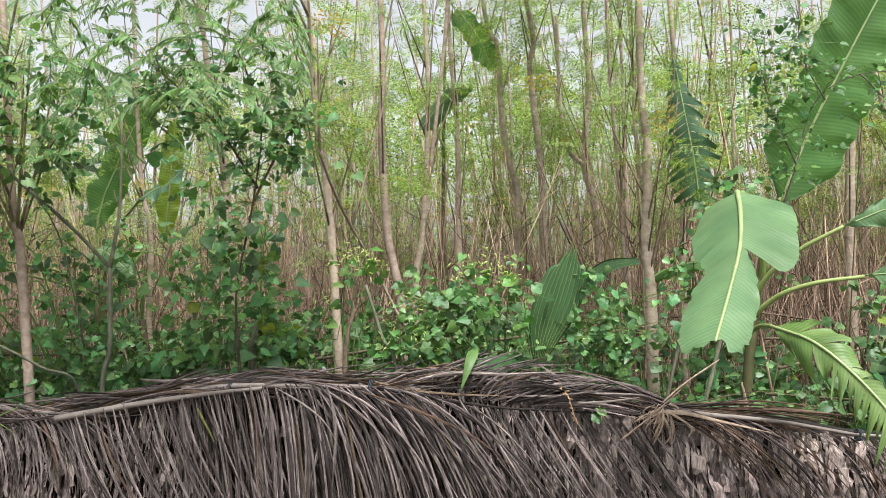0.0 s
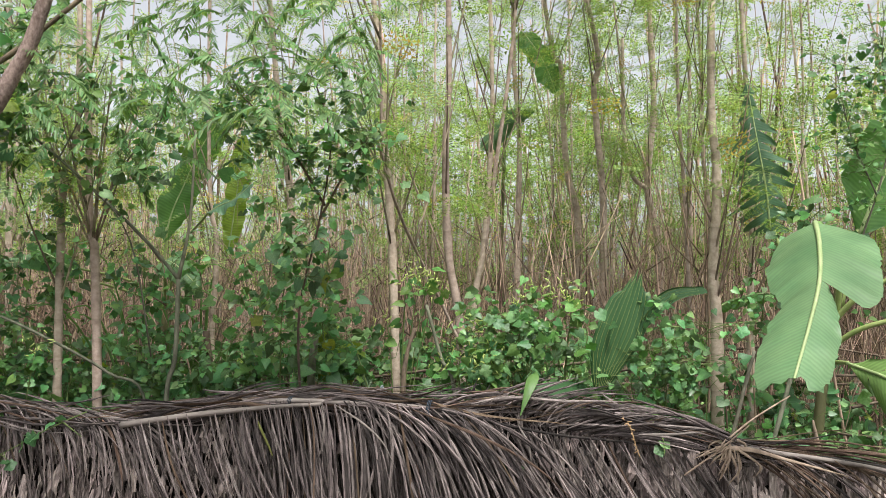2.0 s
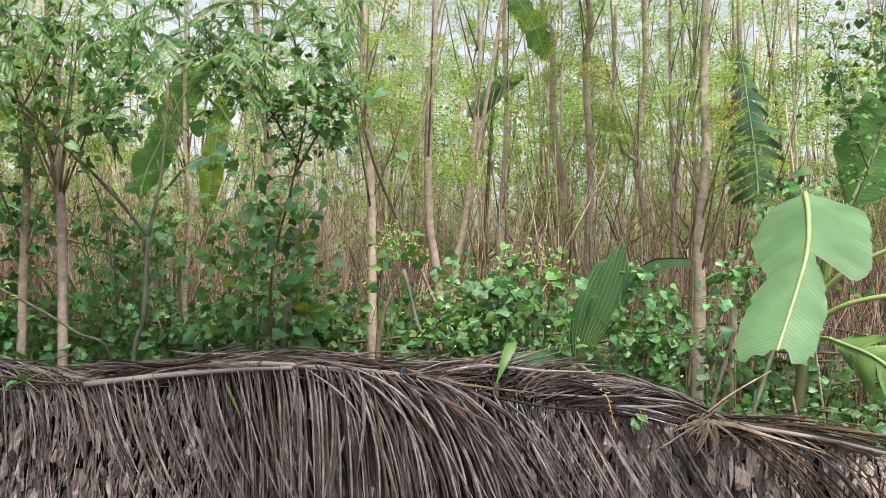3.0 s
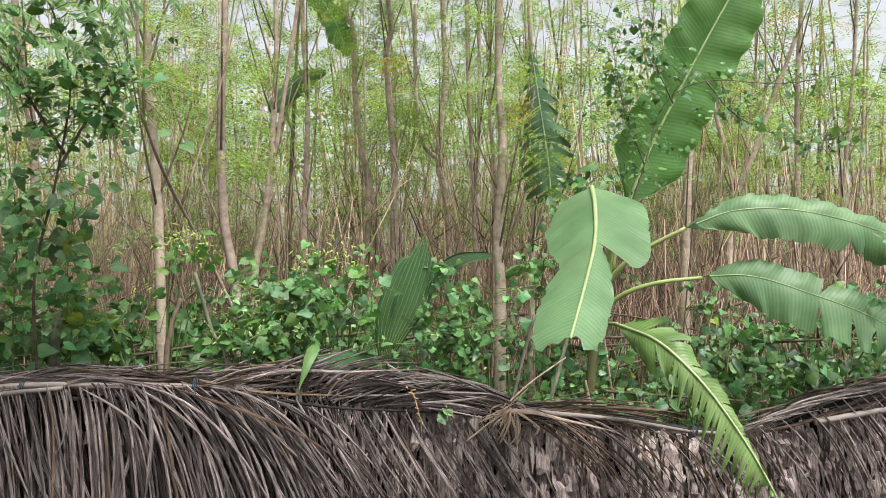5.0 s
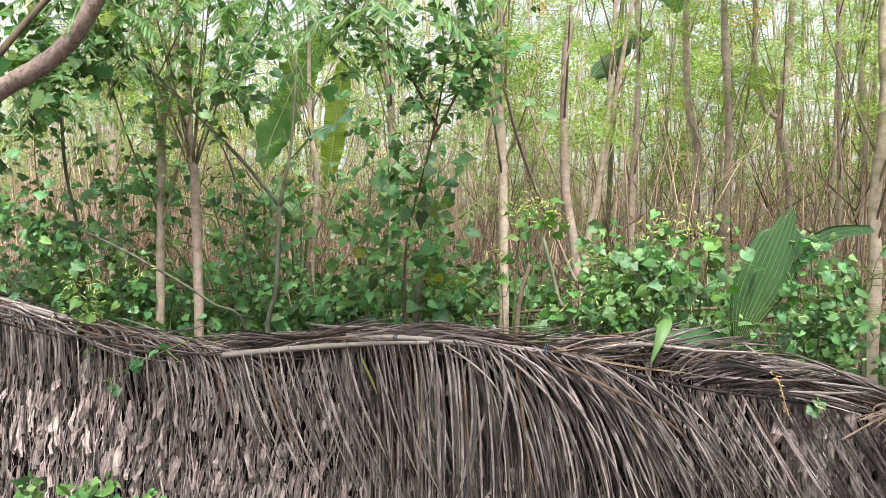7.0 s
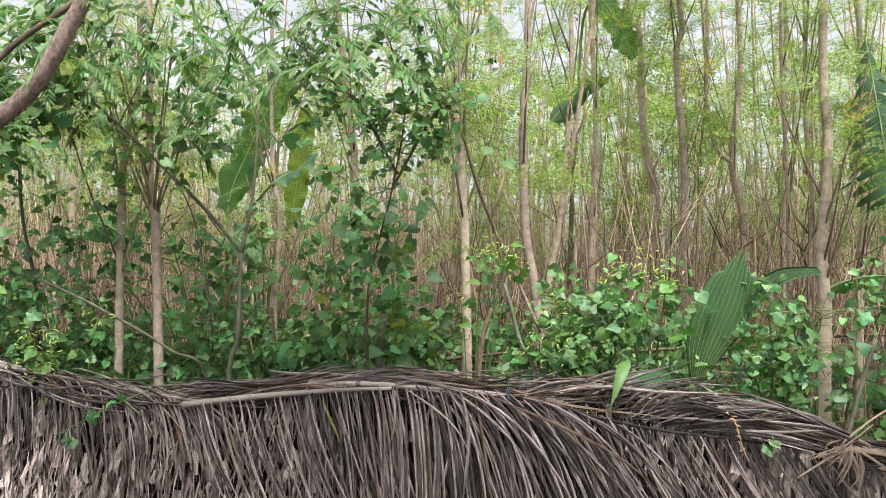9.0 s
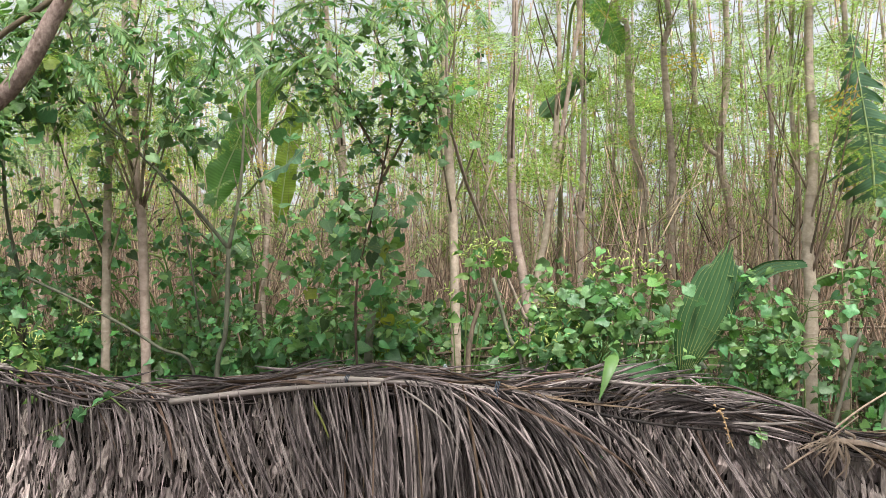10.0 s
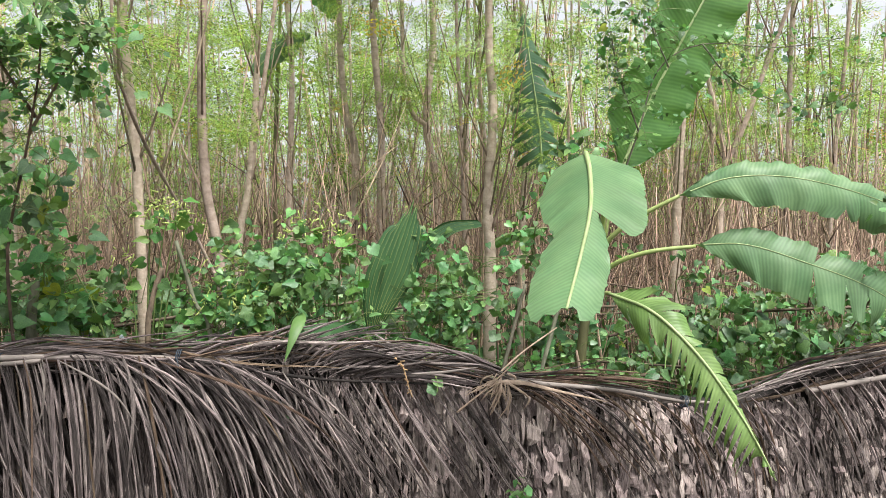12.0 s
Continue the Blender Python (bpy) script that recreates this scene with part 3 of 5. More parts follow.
def build_fence():
    fence = thing("thatch_fence", (0, FENCE_Y, 0), "low fence of matted grey-brown dead leaves tied in a thick screen", "fence")
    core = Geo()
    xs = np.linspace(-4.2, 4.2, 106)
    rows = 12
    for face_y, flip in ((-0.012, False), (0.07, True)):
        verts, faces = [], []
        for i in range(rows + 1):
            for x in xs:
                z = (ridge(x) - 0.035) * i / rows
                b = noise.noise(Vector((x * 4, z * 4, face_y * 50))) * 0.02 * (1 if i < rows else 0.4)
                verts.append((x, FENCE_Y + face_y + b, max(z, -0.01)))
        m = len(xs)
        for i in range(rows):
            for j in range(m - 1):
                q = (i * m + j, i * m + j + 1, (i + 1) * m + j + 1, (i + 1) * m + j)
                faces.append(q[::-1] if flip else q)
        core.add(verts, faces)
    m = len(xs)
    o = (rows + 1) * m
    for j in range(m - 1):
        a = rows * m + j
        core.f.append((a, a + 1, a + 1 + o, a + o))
    part("core", core, GAP_SHADE_AND_RIB, fence, "near-black backing sheet, gap shade put into its colour")
    for x in (-3.9, -2.62, -1.6, -0.45, 0.62, 1.75, 2.9, 4.0):
        part("post", Geo().tube([(x, FENCE_Y + 0.1, 0), (x + 0.02, FENCE_Y + 0.1, ridge(x) * 0.5), (x, FENCE_Y + 0.1, ridge(x) - 0.06)], 0.03, 0.026, 8, 4, 0.1), LOG, fence)
    for h in (0.35, 0.72):
        part("rail", Geo().tube([(x, FENCE_Y + 0.09, ridge(x) * h / 0.9) for x in np.linspace(-4.1, 4.1, 12)], 0.018, 0.015, 6, 4, 0.1), LOG, fence)

    def scrap(x, z, ln, w):
        """A hanging, torn and folded bit of dead leaf."""
        g = Geo()
        lean = rng.gauss(0, 0.16)
        y = FENCE_Y - 0.03 - 0.05 * rng.random()
        out = rng.uniform(-0.005, 0.03)
        path, nrm = [], []
        flat = 0.45 if x > 0.5 else 1.0
        tw0, tw1 = rng.gauss(0, 0.7) * flat, rng.gauss(0, 0.9) * flat
        kink = rng.gauss(0, 0.004)
        for i in range(4):
            u = i / 3
            path.append(np.array((x + lean * ln * u + kink * (i % 2), y - out * math.sin(u * 2.4) - 0.01 * u, z - ln * (u + rng.uniform(-0.08, 0.08) * (0 < i < 3)))))
            a = tw0 + (tw1 - tw0) * u
            nrm.append(np.array((math.sin(a), -math.cos(a), rng.gauss(0.15, 0.25))))
        end = rng.choice((0.05, 0.3, 0.9, 1.1))
        widths = [w * k * rng.uniform(0.6, 1.35) for k in (0.7, 1.0, 0.9, end)]
        return g.strip(path, widths, nrm, rng.uniform(-0.9, 0.9) * flat, 0.002)

    loose = Geo()
    count = 0
    for i in range(15000):
        x = rng.uniform(-4.1, 4.1)
        z = rng.uniform(0.06, ridge(x) - 0.04)
        if -0.95 < x < 0.1 and z > 0.55 + 0.2 * noise.noise(Vector((x * 3, 0, 1))) and rng.random() < 0.75:
            continue
        wide = rng.choice((0.0012, 0.002, 0.003, 0.005, 0.007, 0.01, 0.0135) if x < 0.5 else (0.002, 0.004, 0.007, 0.01, 0.014, 0.018, 0.022)) * rng.uniform(0.8, 1.2)
        g = scrap(x, z, min(z, rng.uniform(0.04, 0.14) * (2.0 if wide < 0.004 else 1.0)), wide)
        if count < 290 and -0.3 < x < 1.9 and 0.3 < z < 0.75 and rng.random() < 0.35:
            base = ORIGIN[fence]
            c = g.v.mean(axis=0)
            ob = new("leaf_scrap", g.mesh("leaf_scrap", SCRAP_OB, c))
            ob.parent, ob.location = fence, tuple(c - base)
            count += 1
        else:
            loose.add(g.v, g.f, g.uvs[0])
    tagged(part("leaf_scrap_layer", loose, SCRAP, fence, "overlapping curled scraps of dead leaf", False), kind="stuff")
    return fence


build_fence()


def leaflet(start, a0, a1, ln, w, bulge, drift=0.0, turn=0.5, n=11):
    """A long dry leaflet: it leaves its rib at angle a0 and ends at angle a1 (0 along +x, -90 down)."""
    p = np.array(start, float)
    path, nrm, widths = [], [], []
    tw = rng.gauss(0, 0.35)
    tw1 = tw + rng.gauss(0, 0.5)
    wig, ph = rng.gauss(0, 2.5), rng.random() * 6
    for i in range(n + 1):
        u = i / n
        e = 1 - (1 - u) ** (1 / turn)
        a = radians(a0 + (a1 - a0) * e + wig * math.sin(5 * u + ph))
        path.append(p.copy())
        t = tw + (tw1 - tw) * u
        nrm.append(np.array((math.sin(t) * math.sin(-a), -math.cos(t), math.sin(t) * math.cos(a))))
        widths.append(w * (0.45 + 2.4 * u if u < 0.22 else 1.0 if u < 0.55 else max(0.06, 1 - ((u - 0.55) / 0.45) ** 1.6)))
        p = p + np.array((math.cos(a), 0, math.sin(a))) * ln / n
        p[1] = start[1] - bulge * math.sin(min(1, u * 1.6) * math.pi * 0.5) + drift * u
    return Geo().strip(path, widths, nrm, rng.uniform(0.5, 1.4), 0.002)


def hanging_layer():
    """Dead leaflets hanging close behind the fronds, too many to count."""
    g = Geo()
    for _ in range(620):
        x = rng.uniform(-0.95, 0.15) if rng.random() < 0.75 else rng.uniform(-4.0, 3.8)
        z = ridge(x) - rng.uniform(0.02, 0.3)
        lean = -90 + (3 if -1.3 < x < -0.2 else 20 if x < 1.9 and x > -0.2 else 4) + rng.gauss(0, 5)
        k = leaflet((x, 3.055 + rng.uniform(-0.025, 0.015), z), lean + 12, lean, min(z, rng.uniform(0.35, 0.7)), rng.uniform(0.003, 0.007), 0.01, 0.0, 0.5, 6)
        g.add(k.v, k.f, k.uvs[0])
    tagged(solo("hanging_leaflets", g, THATCH_LAYER, "dead coconut leaflets hanging close together on the fence", "palm leaflets"), kind="stuff")


hanging_layer()


def coconut_frond(label, rib, rows, rib_r=0.012, mat=THATCH, name="coconut_frond", show_rib=True, rib_mat=RACHIS):
    """A dead coconut frond: rib and hanging leaflets. rows: (u from, u to, count, a0 from, a0 to, a1 from, a1 to, length from, length to, width, bulge, lift)."""
    ob = thing(name, rib[0], label, "palm frond", "dry coconut fronds")
    if show_rib:
        part("rib", Geo().tube(rib, rib_r, rib_r * 0.55, 8, 8, 0.08), rib_mat, ob, "pale grey woody rib" if rib_mat is RACHIS else "dark brown woody rib")
    path = smooth_path(rib, 20)
    base = ORIGIN[ob]
    for u0, u1, count, b0, b1, e0, e1, l0, l1, w, bulge, lift in rows:
        count = int(count * (1.05 if rib[0][0] < 0.7 else 0.72))
        for i in range(count):
            f = (i + 0.5 + rng.uniform(-0.22, 0.22)) / count
            u = u0 + (u1 - u0) * f
            q = path[min(int(u * (len(path) - 1)), len(path) - 1)].copy()
            q[1] -= rng.uniform(-0.012, 0.03)
            q[2] += lift + rng.gauss(0, 0.005)
            odd = rng.random() < 0.07
            g = leaflet(q, b0 + (b1 - b0) * f + rng.gauss(0, 3), e0 + (e1 - e0) * f + rng.gauss(0, 13 if odd else 1.8), (l0 + (l1 - l0) * f) * rng.uniform(0.7 if not odd else 0.4, 1.1), w * (1.0 if rib[0][0] < 0.7 else 0.75) * rng.choice((0.22, 0.32, 0.4, 0.46, 0.52)) * rng.uniform(0.9, 1.1), bulge * rng.uniform(0.6, 1.5), rng.uniform(-0.01, 0.02))
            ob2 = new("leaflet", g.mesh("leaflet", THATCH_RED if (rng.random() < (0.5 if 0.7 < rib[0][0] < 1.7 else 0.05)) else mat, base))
            ob2.parent = ob
    return ob


DRY = "dead grey-brown coconut frond draped over the fence top"
coconut_frond(DRY, [(-4.0, 3.03, 1.2), (-3.3, 3.03, 1.19), (-2.85, 3.02, 1.16), (-2.3, 3.02, 1.06)],
              [(0.02, 1.0, 62, -60, -50, -94, -84, 0.4, 0.36, 0.013, 0.03, 0.0)])
coconut_frond(DRY, [(-2.6, 3.02, 1.105), (-2.24, 3.02, 1.04), (-1.82, 3.02, 0.985), (-1.48, 3.01, 0.95)],
              [(0.0, 0.98, 52, -62, -48, -95, -82, 0.36, 0.33, 0.012, 0.03, 0.0), (0.3, 1.0, 24, -20, -8, -75, -62, 0.4, 0.5, 0.012, 0.02, 0.01)])
coconut_frond("dead coconut frond with a bare pale rib and leaflets hanging aslant", [(-1.55, 2.97, 0.945), (-1.23, 2.962, 0.99), (-0.95, 2.962, 1.02), (-0.72, 2.97, 1.035)],
              [(0.0, 0.98, 36, -74, -78, -60, -66, 0.5, 0.66, 0.011, 0.025, 0.0), (0.7, 1.0, 12, -70, -75, -84, -90, 0.5, 0.7, 0.012, 0.03, 0.0)], 0.0135)
coconut_frond("dead coconut frond with a dense straight fringe of leaflets", [(-1.05, 3.0, 1.04), (-0.75, 2.985, 1.045), (-0.4, 2.985, 1.03), (-0.1, 2.99, 1.005)],
              [(0.0, 0.75, 46, -84, -72, -94, -86, 0.75, 0.75, 0.013, 0.03, 0.0), (0.0, 0.6, 22, -86, -76, -92, -86, 0.6, 0.7, 0.013, 0.045, -0.005),
               (0.45, 1.0, 30, -52, -36, -90, -80, 0.75, 0.8, 0.014, 0.04, 0.005)])
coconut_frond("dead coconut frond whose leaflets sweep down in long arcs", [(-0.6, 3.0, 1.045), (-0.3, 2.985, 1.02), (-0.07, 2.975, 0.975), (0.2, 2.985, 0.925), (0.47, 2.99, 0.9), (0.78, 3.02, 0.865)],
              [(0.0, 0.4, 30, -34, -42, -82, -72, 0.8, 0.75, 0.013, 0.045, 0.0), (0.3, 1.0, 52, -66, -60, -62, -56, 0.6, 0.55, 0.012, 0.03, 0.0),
               (0.0, 0.5, 13, -14, -22, -62, -54, 0.8, 0.65, 0.013, 0.055, 0.01)], 0.007, rib_mat=GAP_SHADE_AND_RIB)
coconut_frond("dead coconut frond tip with leaflets bundled flat on the fence top", [(-0.12, 3.12, 1.0), (0.1, 3.05, 0.95), (0.3, 3.03, 0.915), (0.5, 3.03, 0.905)],
              [(0.0, 0.95, 32, 34, 24, 18, 12, 0.36, 0.26, 0.011, 0.025, 0.0), (0.0, 0.7, 14, 44, 26, 6, 0, 0.45, 0.36, 0.011, 0.04, 0.01), (0.4, 1.0, 16, 10, 4, -8, -14, 0.4, 0.45, 0.012, 0.03, 0.01), (0.0, 0.5, 12, 130, 50, 60, 20, 0.1, 0.16, 0.012, 0.02, 0.02)], show_rib=False)
coconut_frond("russet dead coconut frond lying along the fence top", [(0.84, 3.03, 0.885), (1.01, 3.02, 0.862), (1.29, 3.02, 0.825), (1.62, 3.03, 0.755)],
              [(0.0, 1.0, 26, -24, -34, -58, -66, 0.6, 0.5, 0.012, 0.035, 0.0), (0.0, 0.5, 16, -12, -20, -52, -52, 0.75, 0.7, 0.012, 0.05, 0.0)], 0.012)
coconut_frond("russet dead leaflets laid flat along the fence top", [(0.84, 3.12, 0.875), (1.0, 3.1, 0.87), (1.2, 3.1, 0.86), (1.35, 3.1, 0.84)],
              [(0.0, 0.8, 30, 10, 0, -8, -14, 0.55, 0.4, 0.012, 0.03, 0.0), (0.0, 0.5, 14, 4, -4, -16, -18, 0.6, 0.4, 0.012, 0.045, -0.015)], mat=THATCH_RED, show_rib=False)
coconut_frond(DRY, [(1.74, 3.02, 0.74), (2.02, 3.0, 0.835), (2.35, 3.0, 0.91), (2.75, 2.99, 0.97)],
              [(0.0, 1.0, 36, -40, -46, -66, -72, 0.6, 0.65, 0.012, 0.03, 0.0), (0.0, 0.6, 18, 20, 16, 8, 4, 0.45, 0.5, 0.012, 0.02, 0.01)], 0.01)
coconut_frond("dead coconut frond with a pale rib and hanging leaflets", [(2.1, 2.985, 0.785), (2.48, 2.975, 0.83), (3.0, 2.975, 0.87), (3.8, 2.98, 0.95)],
              [(0.0, 1.0, 54, -52, -56, -74, -80, 0.6, 0.65, 0.012, 0.03, 0.0)], 0.013)
coconut_frond(DRY, [(1.5, 3.04, 0.765), (1.62, 3.03, 0.76), (1.75, 3.03, 0.75), (1.9, 3.03, 0.77)], [(0.0, 1.0, 22, -60, -66, -80, -84, 0.55, 0.55, 0.012, 0.025, 0.0)], 0.008)


def ridge_bundle(x0, x1, count, label):
    """Leaflets lying lengthwise on the fence top."""
    ob = thing("ridge_bundle", ((x0 + x1) / 2, 3.1, ridge((x0 + x1) / 2)), label, "palm leaflets", "dry coconut fronds")
    base = ORIGIN[ob]
    for _ in range(count):
        x = rng.uniform(x0, x1 - 0.3)
        ln = rng.uniform(0.35, 0.75)
        y, dz, slope = rng.uniform(2.985, 3.17), rng.uniform(-0.045, 0.028), rng.gauss(0, 0.05)
        path = [np.array((x + ln * u, y - 0.02 * math.sin(3 * u), ridge(x + ln * u) + dz + slope * (u - 0.4) + 0.012 * math.sin(6 * u + x * 9 + dz * 80))) for u in np.linspace(0, 1, 12)]
        wide = rng.uniform(0.0025, 0.0068)
        widths = [wide * min(1, 0.3 + 4 * u) * max(0.1, 1 - u ** 3) for u in np.linspace(0, 1, 12)]
        t = rng.gauss(0.0, 0.6)
        g = Geo().strip(path, widths, np.array((0, -math.cos(t), math.sin(t))), rng.uniform(0.6, 1.4), 0.002)
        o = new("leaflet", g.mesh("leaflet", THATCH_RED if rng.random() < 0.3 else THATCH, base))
        o.parent = ob
    return ob


for x0, x1, c in ((-4.1, -2.2, 60), (-2.5, -1.3, 56), (-1.75, -0.6, 100), (-0.9, 0.25, 100), (0.2, 0.95, 50), (1.8, 3.6, 80)):
    ridge_bundle(x0, x1, c, "dead coconut leaflets tied lengthwise along the fence top")


# ---- slender trees behind the fence ----
TAN = "slender tree with smooth tan bark and feathery green leaves"
THIN = "thin upright tree with pale brown bark and feathery leaves"
slender_tree([(-2.040, 3.28, 0.985), (-2.040, 3.28, 1.655), (-2.031, 3.28, 2.036), (-1.966, 3.28, 2.510)], 0.0235, TAN, leaves=30)
slender_tree([(-1.845, 3.28, 0.967), (-1.873, 3.28, 1.655), (-1.910, 3.28, 2.073)], 0.027, TAN, leaves=30)
slender_tree([(-1.58, 3.9, 1.0), (-1.58, 3.9, 1.29), (-1.56, 3.9, 1.75), (-1.61, 3.9, 2.28)], 0.02, TAN, leaves=30)
slender_tree([(-1.24, 4.2, 1.03), (-1.25, 4.2, 2.02), (-1.32, 4.2, 2.55), (-1.36, 4.2, 2.97)], 0.028, TAN, leaves=35)
slender_tree([(-0.55, 3.7, 1.1), (-0.57, 3.7, 1.8), (-0.61, 3.7, 2.33), (-0.63, 3.7, 2.73)], 0.027, TAN, leaves=35)
slender_tree([(-0.22, 3.66, 1.2), (-0.28, 3.66, 1.67), (-0.29, 3.66, 2.18), (-0.27, 3.66, 2.7)], 0.027, "slender tan tree with a dark leaning side stem", leaves=35,
             extra=[([(-0.21, 3.62, 1.2), (-0.33, 3.55, 1.48), (-0.41, 3.2, 1.73), (-0.44, 2.95, 1.9), (-0.46, 2.9, 2.06), (-0.47, 2.9, 2.6), (-0.5, 2.9, 3.0)], 0.0075)])
slender_tree([(-0.2, 4.2, 1.29), (-0.14, 4.2, 1.7), (-0.09, 4.2, 2.29), (-0.08, 4.2, 2.89)], 0.022, "slender forked tree with tan bark and feathery leaves", leaves=35,
             extra=[([(-0.14, 4.2, 1.68), (-0.06, 4.2, 2.2), (0.04, 4.2, 2.88), (0.1, 4.2, 3.6)], 0.014)])
slender_tree([(0.04, 5.0, 1.43), (0.07, 5.0, 2.46), (0.04, 5.0, 3.18)], 0.026, TAN, leaves=45)
slender_tree([(0.49, 5.8, 1.47), (0.51, 5.8, 2.04), (0.44, 5.8, 2.37), (0.41, 5.8, 2.83), (0.4, 5.8, 3.24), (0.32, 5.8, 3.46)], 0.034, "slender crooked tree with knotted pale bark", leaves=45)
slender_tree([(0.66, 5.5, 1.51), (0.67, 5.5, 2.16), (0.62, 5.5, 2.94), (0.64, 5.5, 3.33)], 0.034, TAN, leaves=45)
slender_tree([(1.12, 5.8, 1.4), (1.11, 5.8, 1.87), (1.04, 5.8, 2.27), (1.1, 5.8, 2.88), (1.09, 5.8, 3.41)], 0.037, "slender bent tree with pale bark", leaves=45,
             extra=[([(1.05, 5.8, 2.25), (0.92, 5.75, 2.36), (0.86, 5.7, 2.7), (0.86, 5.7, 3.4)], 0.02)])
slender_tree([(0.98, 3.72, 0.87), (0.99, 3.72, 1.32), (0.98, 3.72, 1.56), (1.01, 3.72, 2.02), (1.0, 3.72, 2.64)], 0.034, "sturdy upright tree with ringed brown bark", leaves=40, branches=7)
slender_tree([(1.22, 4.0, 1.0), (1.23, 4.0, 1.42), (1.25, 4.0, 2.2)], 0.024, TAN, leaves=30)
slender_tree([(1.16, 5.0, 1.4), (1.19, 5.0, 3.1)], 0.018, THIN, leaves=35)
slender_tree([(1.1, 4.3, 1.3), (1.12, 4.3, 1.81), (1.09, 4.3, 2.27), (1.09, 4.3, 2.85)], 0.017, THIN, leaves=30)
slender_tree([(0.93, 4.0, 1.2), (0.92, 4.0, 1.9), (0.9, 4.0, 2.8)], 0.014, THIN, leaves=25)
slender_tree([(2.24, 4.3, 1.17), (2.28, 4.3, 1.96), (2.34, 4.3, 2.77)], 0.036, TAN, leaves=40)
slender_tree([(2.83, 4.8, 1.39), (2.88, 4.8, 1.88), (2.82, 4.8, 2.21), (2.71, 4.8, 2.73)], 0.026, "slender forked tree with tan bark and feathery leaves", leaves=40,
             extra=[([(2.88, 4.8, 1.88), (3.0, 4.8, 2.1), (3.13, 4.8, 2.41), (3.37, 4.8, 2.98)], 0.022)])
slender_tree([(3.45, 5.0, 1.2), (3.49, 5.0, 1.86), (3.54, 5.0, 3.05)], 0.029, TAN, leaves=40)
slender_tree([(3.82, 5.0, 1.3), (3.87, 5.0, 2.03), (3.99, 5.0, 3.07)], 0.022, THIN, leaves=40)
slender_tree([(-2.9, 4.1, 1.0), (-2.92, 4.1, 1.9), (-2.95, 4.1, 2.9)], 0.024, TAN, leaves=40)
slender_tree([(-3.4, 4.6, 1.0), (-3.42, 4.6, 1.9), (-3.35, 4.6, 2.9)], 0.024, TAN, leaves=40)


def grove():
    """The rest of the stand, in copies of a few trees."""
    rng.seed(21)
    models = []
    for i in range(6):
        h = rng.uniform(4.6, 6.4)
        bend = [rng.gauss(0, 0.12) for _ in range(3)]
        pts = [(0, 0, 0), (bend[0] * 0.5, 0, 1.0), (bend[0], bend[1], 2.2), (bend[1], bend[2], 3.4), (bend[2] * 2, bend[0], h)]
        extra = []
        if i % 2:
            k = rng.choice((-1, 1))
            extra = [([(0, 0, 0.3 + 0.2 * i), (0.12 * k, 0.05, 1.0 + 0.2 * i), (0.25 * k, 0.05, 2.2), (0.3 * k, 0, h * 0.75)], 0.016)]
        models.append(slender_tree(pts, rng.uniform(0.011, 0.021), THIN, top=h, leafy=1.9, leaves=100, fine=False, branches=6, size=0.22, extra=extra, reach=0.75, dry=0.07, group="grove trees"))
    spots = []
    tries = 0
    while len(spots) < 118 and tries < 6000:
        tries += 1
        y = 6.1 + 11.6 * rng.random() ** 1.15
        x = rng.uniform(-0.96, 0.88) * y
        if all((x - a) ** 2 + (y - b) ** 2 > (0.16 + 0.02 * y) ** 2 for a, b in spots):
            spots.append((x, y))
    for i, (x, y) in enumerate(spots):
        m = pose(x, y, 0, rng.gauss(0, 2), rng.gauss(0, 2), rng.uniform(0, 360))
        if i < 6:
            models[i].matrix_basis = m
            models[i].scale = (1, 1, 1)
        else:
            copy_thing(models[i % 6], m)


grove()


def thicket():
    """Dry bare stems standing close between the trees, crossing and branching."""
    g = Geo()
    for _ in range(6600):
        y = 3.9 + 9.5 * rng.random() ** 1.15
        x = rng.uniform(-0.97, 0.9) * y
        h = rng.uniform(0.9, 2.3) * (1 + 0.03 * (y - 4))
        lx, ly = rng.gauss(0, 0.17) * h, rng.gauss(0, 0.1) * h
        r = rng.choice((0.0025, 0.0035, 0.0045, 0.006, 0.0085)) * rng.uniform(0.8, 1.2)
        n = 4 if y < 6 else 3
        g.tube([(x, y, 0), (x + lx * 0.4 + rng.gauss(0, 0.03), y + ly * 0.4, h * 0.5), (x + lx, y + ly, h)], r, r * 0.25, n, 2)
        for _ in range(rng.choice((0, 1, 1, 2, 3))):
            z = rng.uniform(0.35, 0.9)
            s = rng.choice((-1, 1)) * rng.uniform(0.06, 0.32)
            q = (x + lx * z * 0.9, y + ly * z * 0.9, h * z)
            g.tube([q, (q[0] + s * 0.6, q[1] + rng.gauss(0, 0.05), q[2] + rng.uniform(0.05, 0.2)), (q[0] + s, q[1], q[2] + rng.uniform(0.1, 0.55))], r * 0.55, r * 0.25, 3, 1)
    solo("dry_thicket", g, REED, "dense thicket of thin dry tan stems between the trees", "thicket", "stuff")
    f = Geo()
    for _ in range(70):
        x, y = rng.uniform(-3.5, 3.8), rng.uniform(3.6, 6)
        a, ln = rng.uniform(-0.3, 0.3), rng.uniform(0.5, 1.5)
        z = rng.uniform(0.7, 1.15)
        f.tube([(x, y, z), (x + ln * 0.5, y + a, z + rng.gauss(0, 0.05)), (x + ln, y + 2 * a, z + rng.gauss(0, 0.1))], 0.008, 0.005, 5, 2, 0.1)
    solo("fallen_sticks", f, LOG, "tangle of fallen sticks and broken stems in the undergrowth", "sticks", "stuff")


thicket()


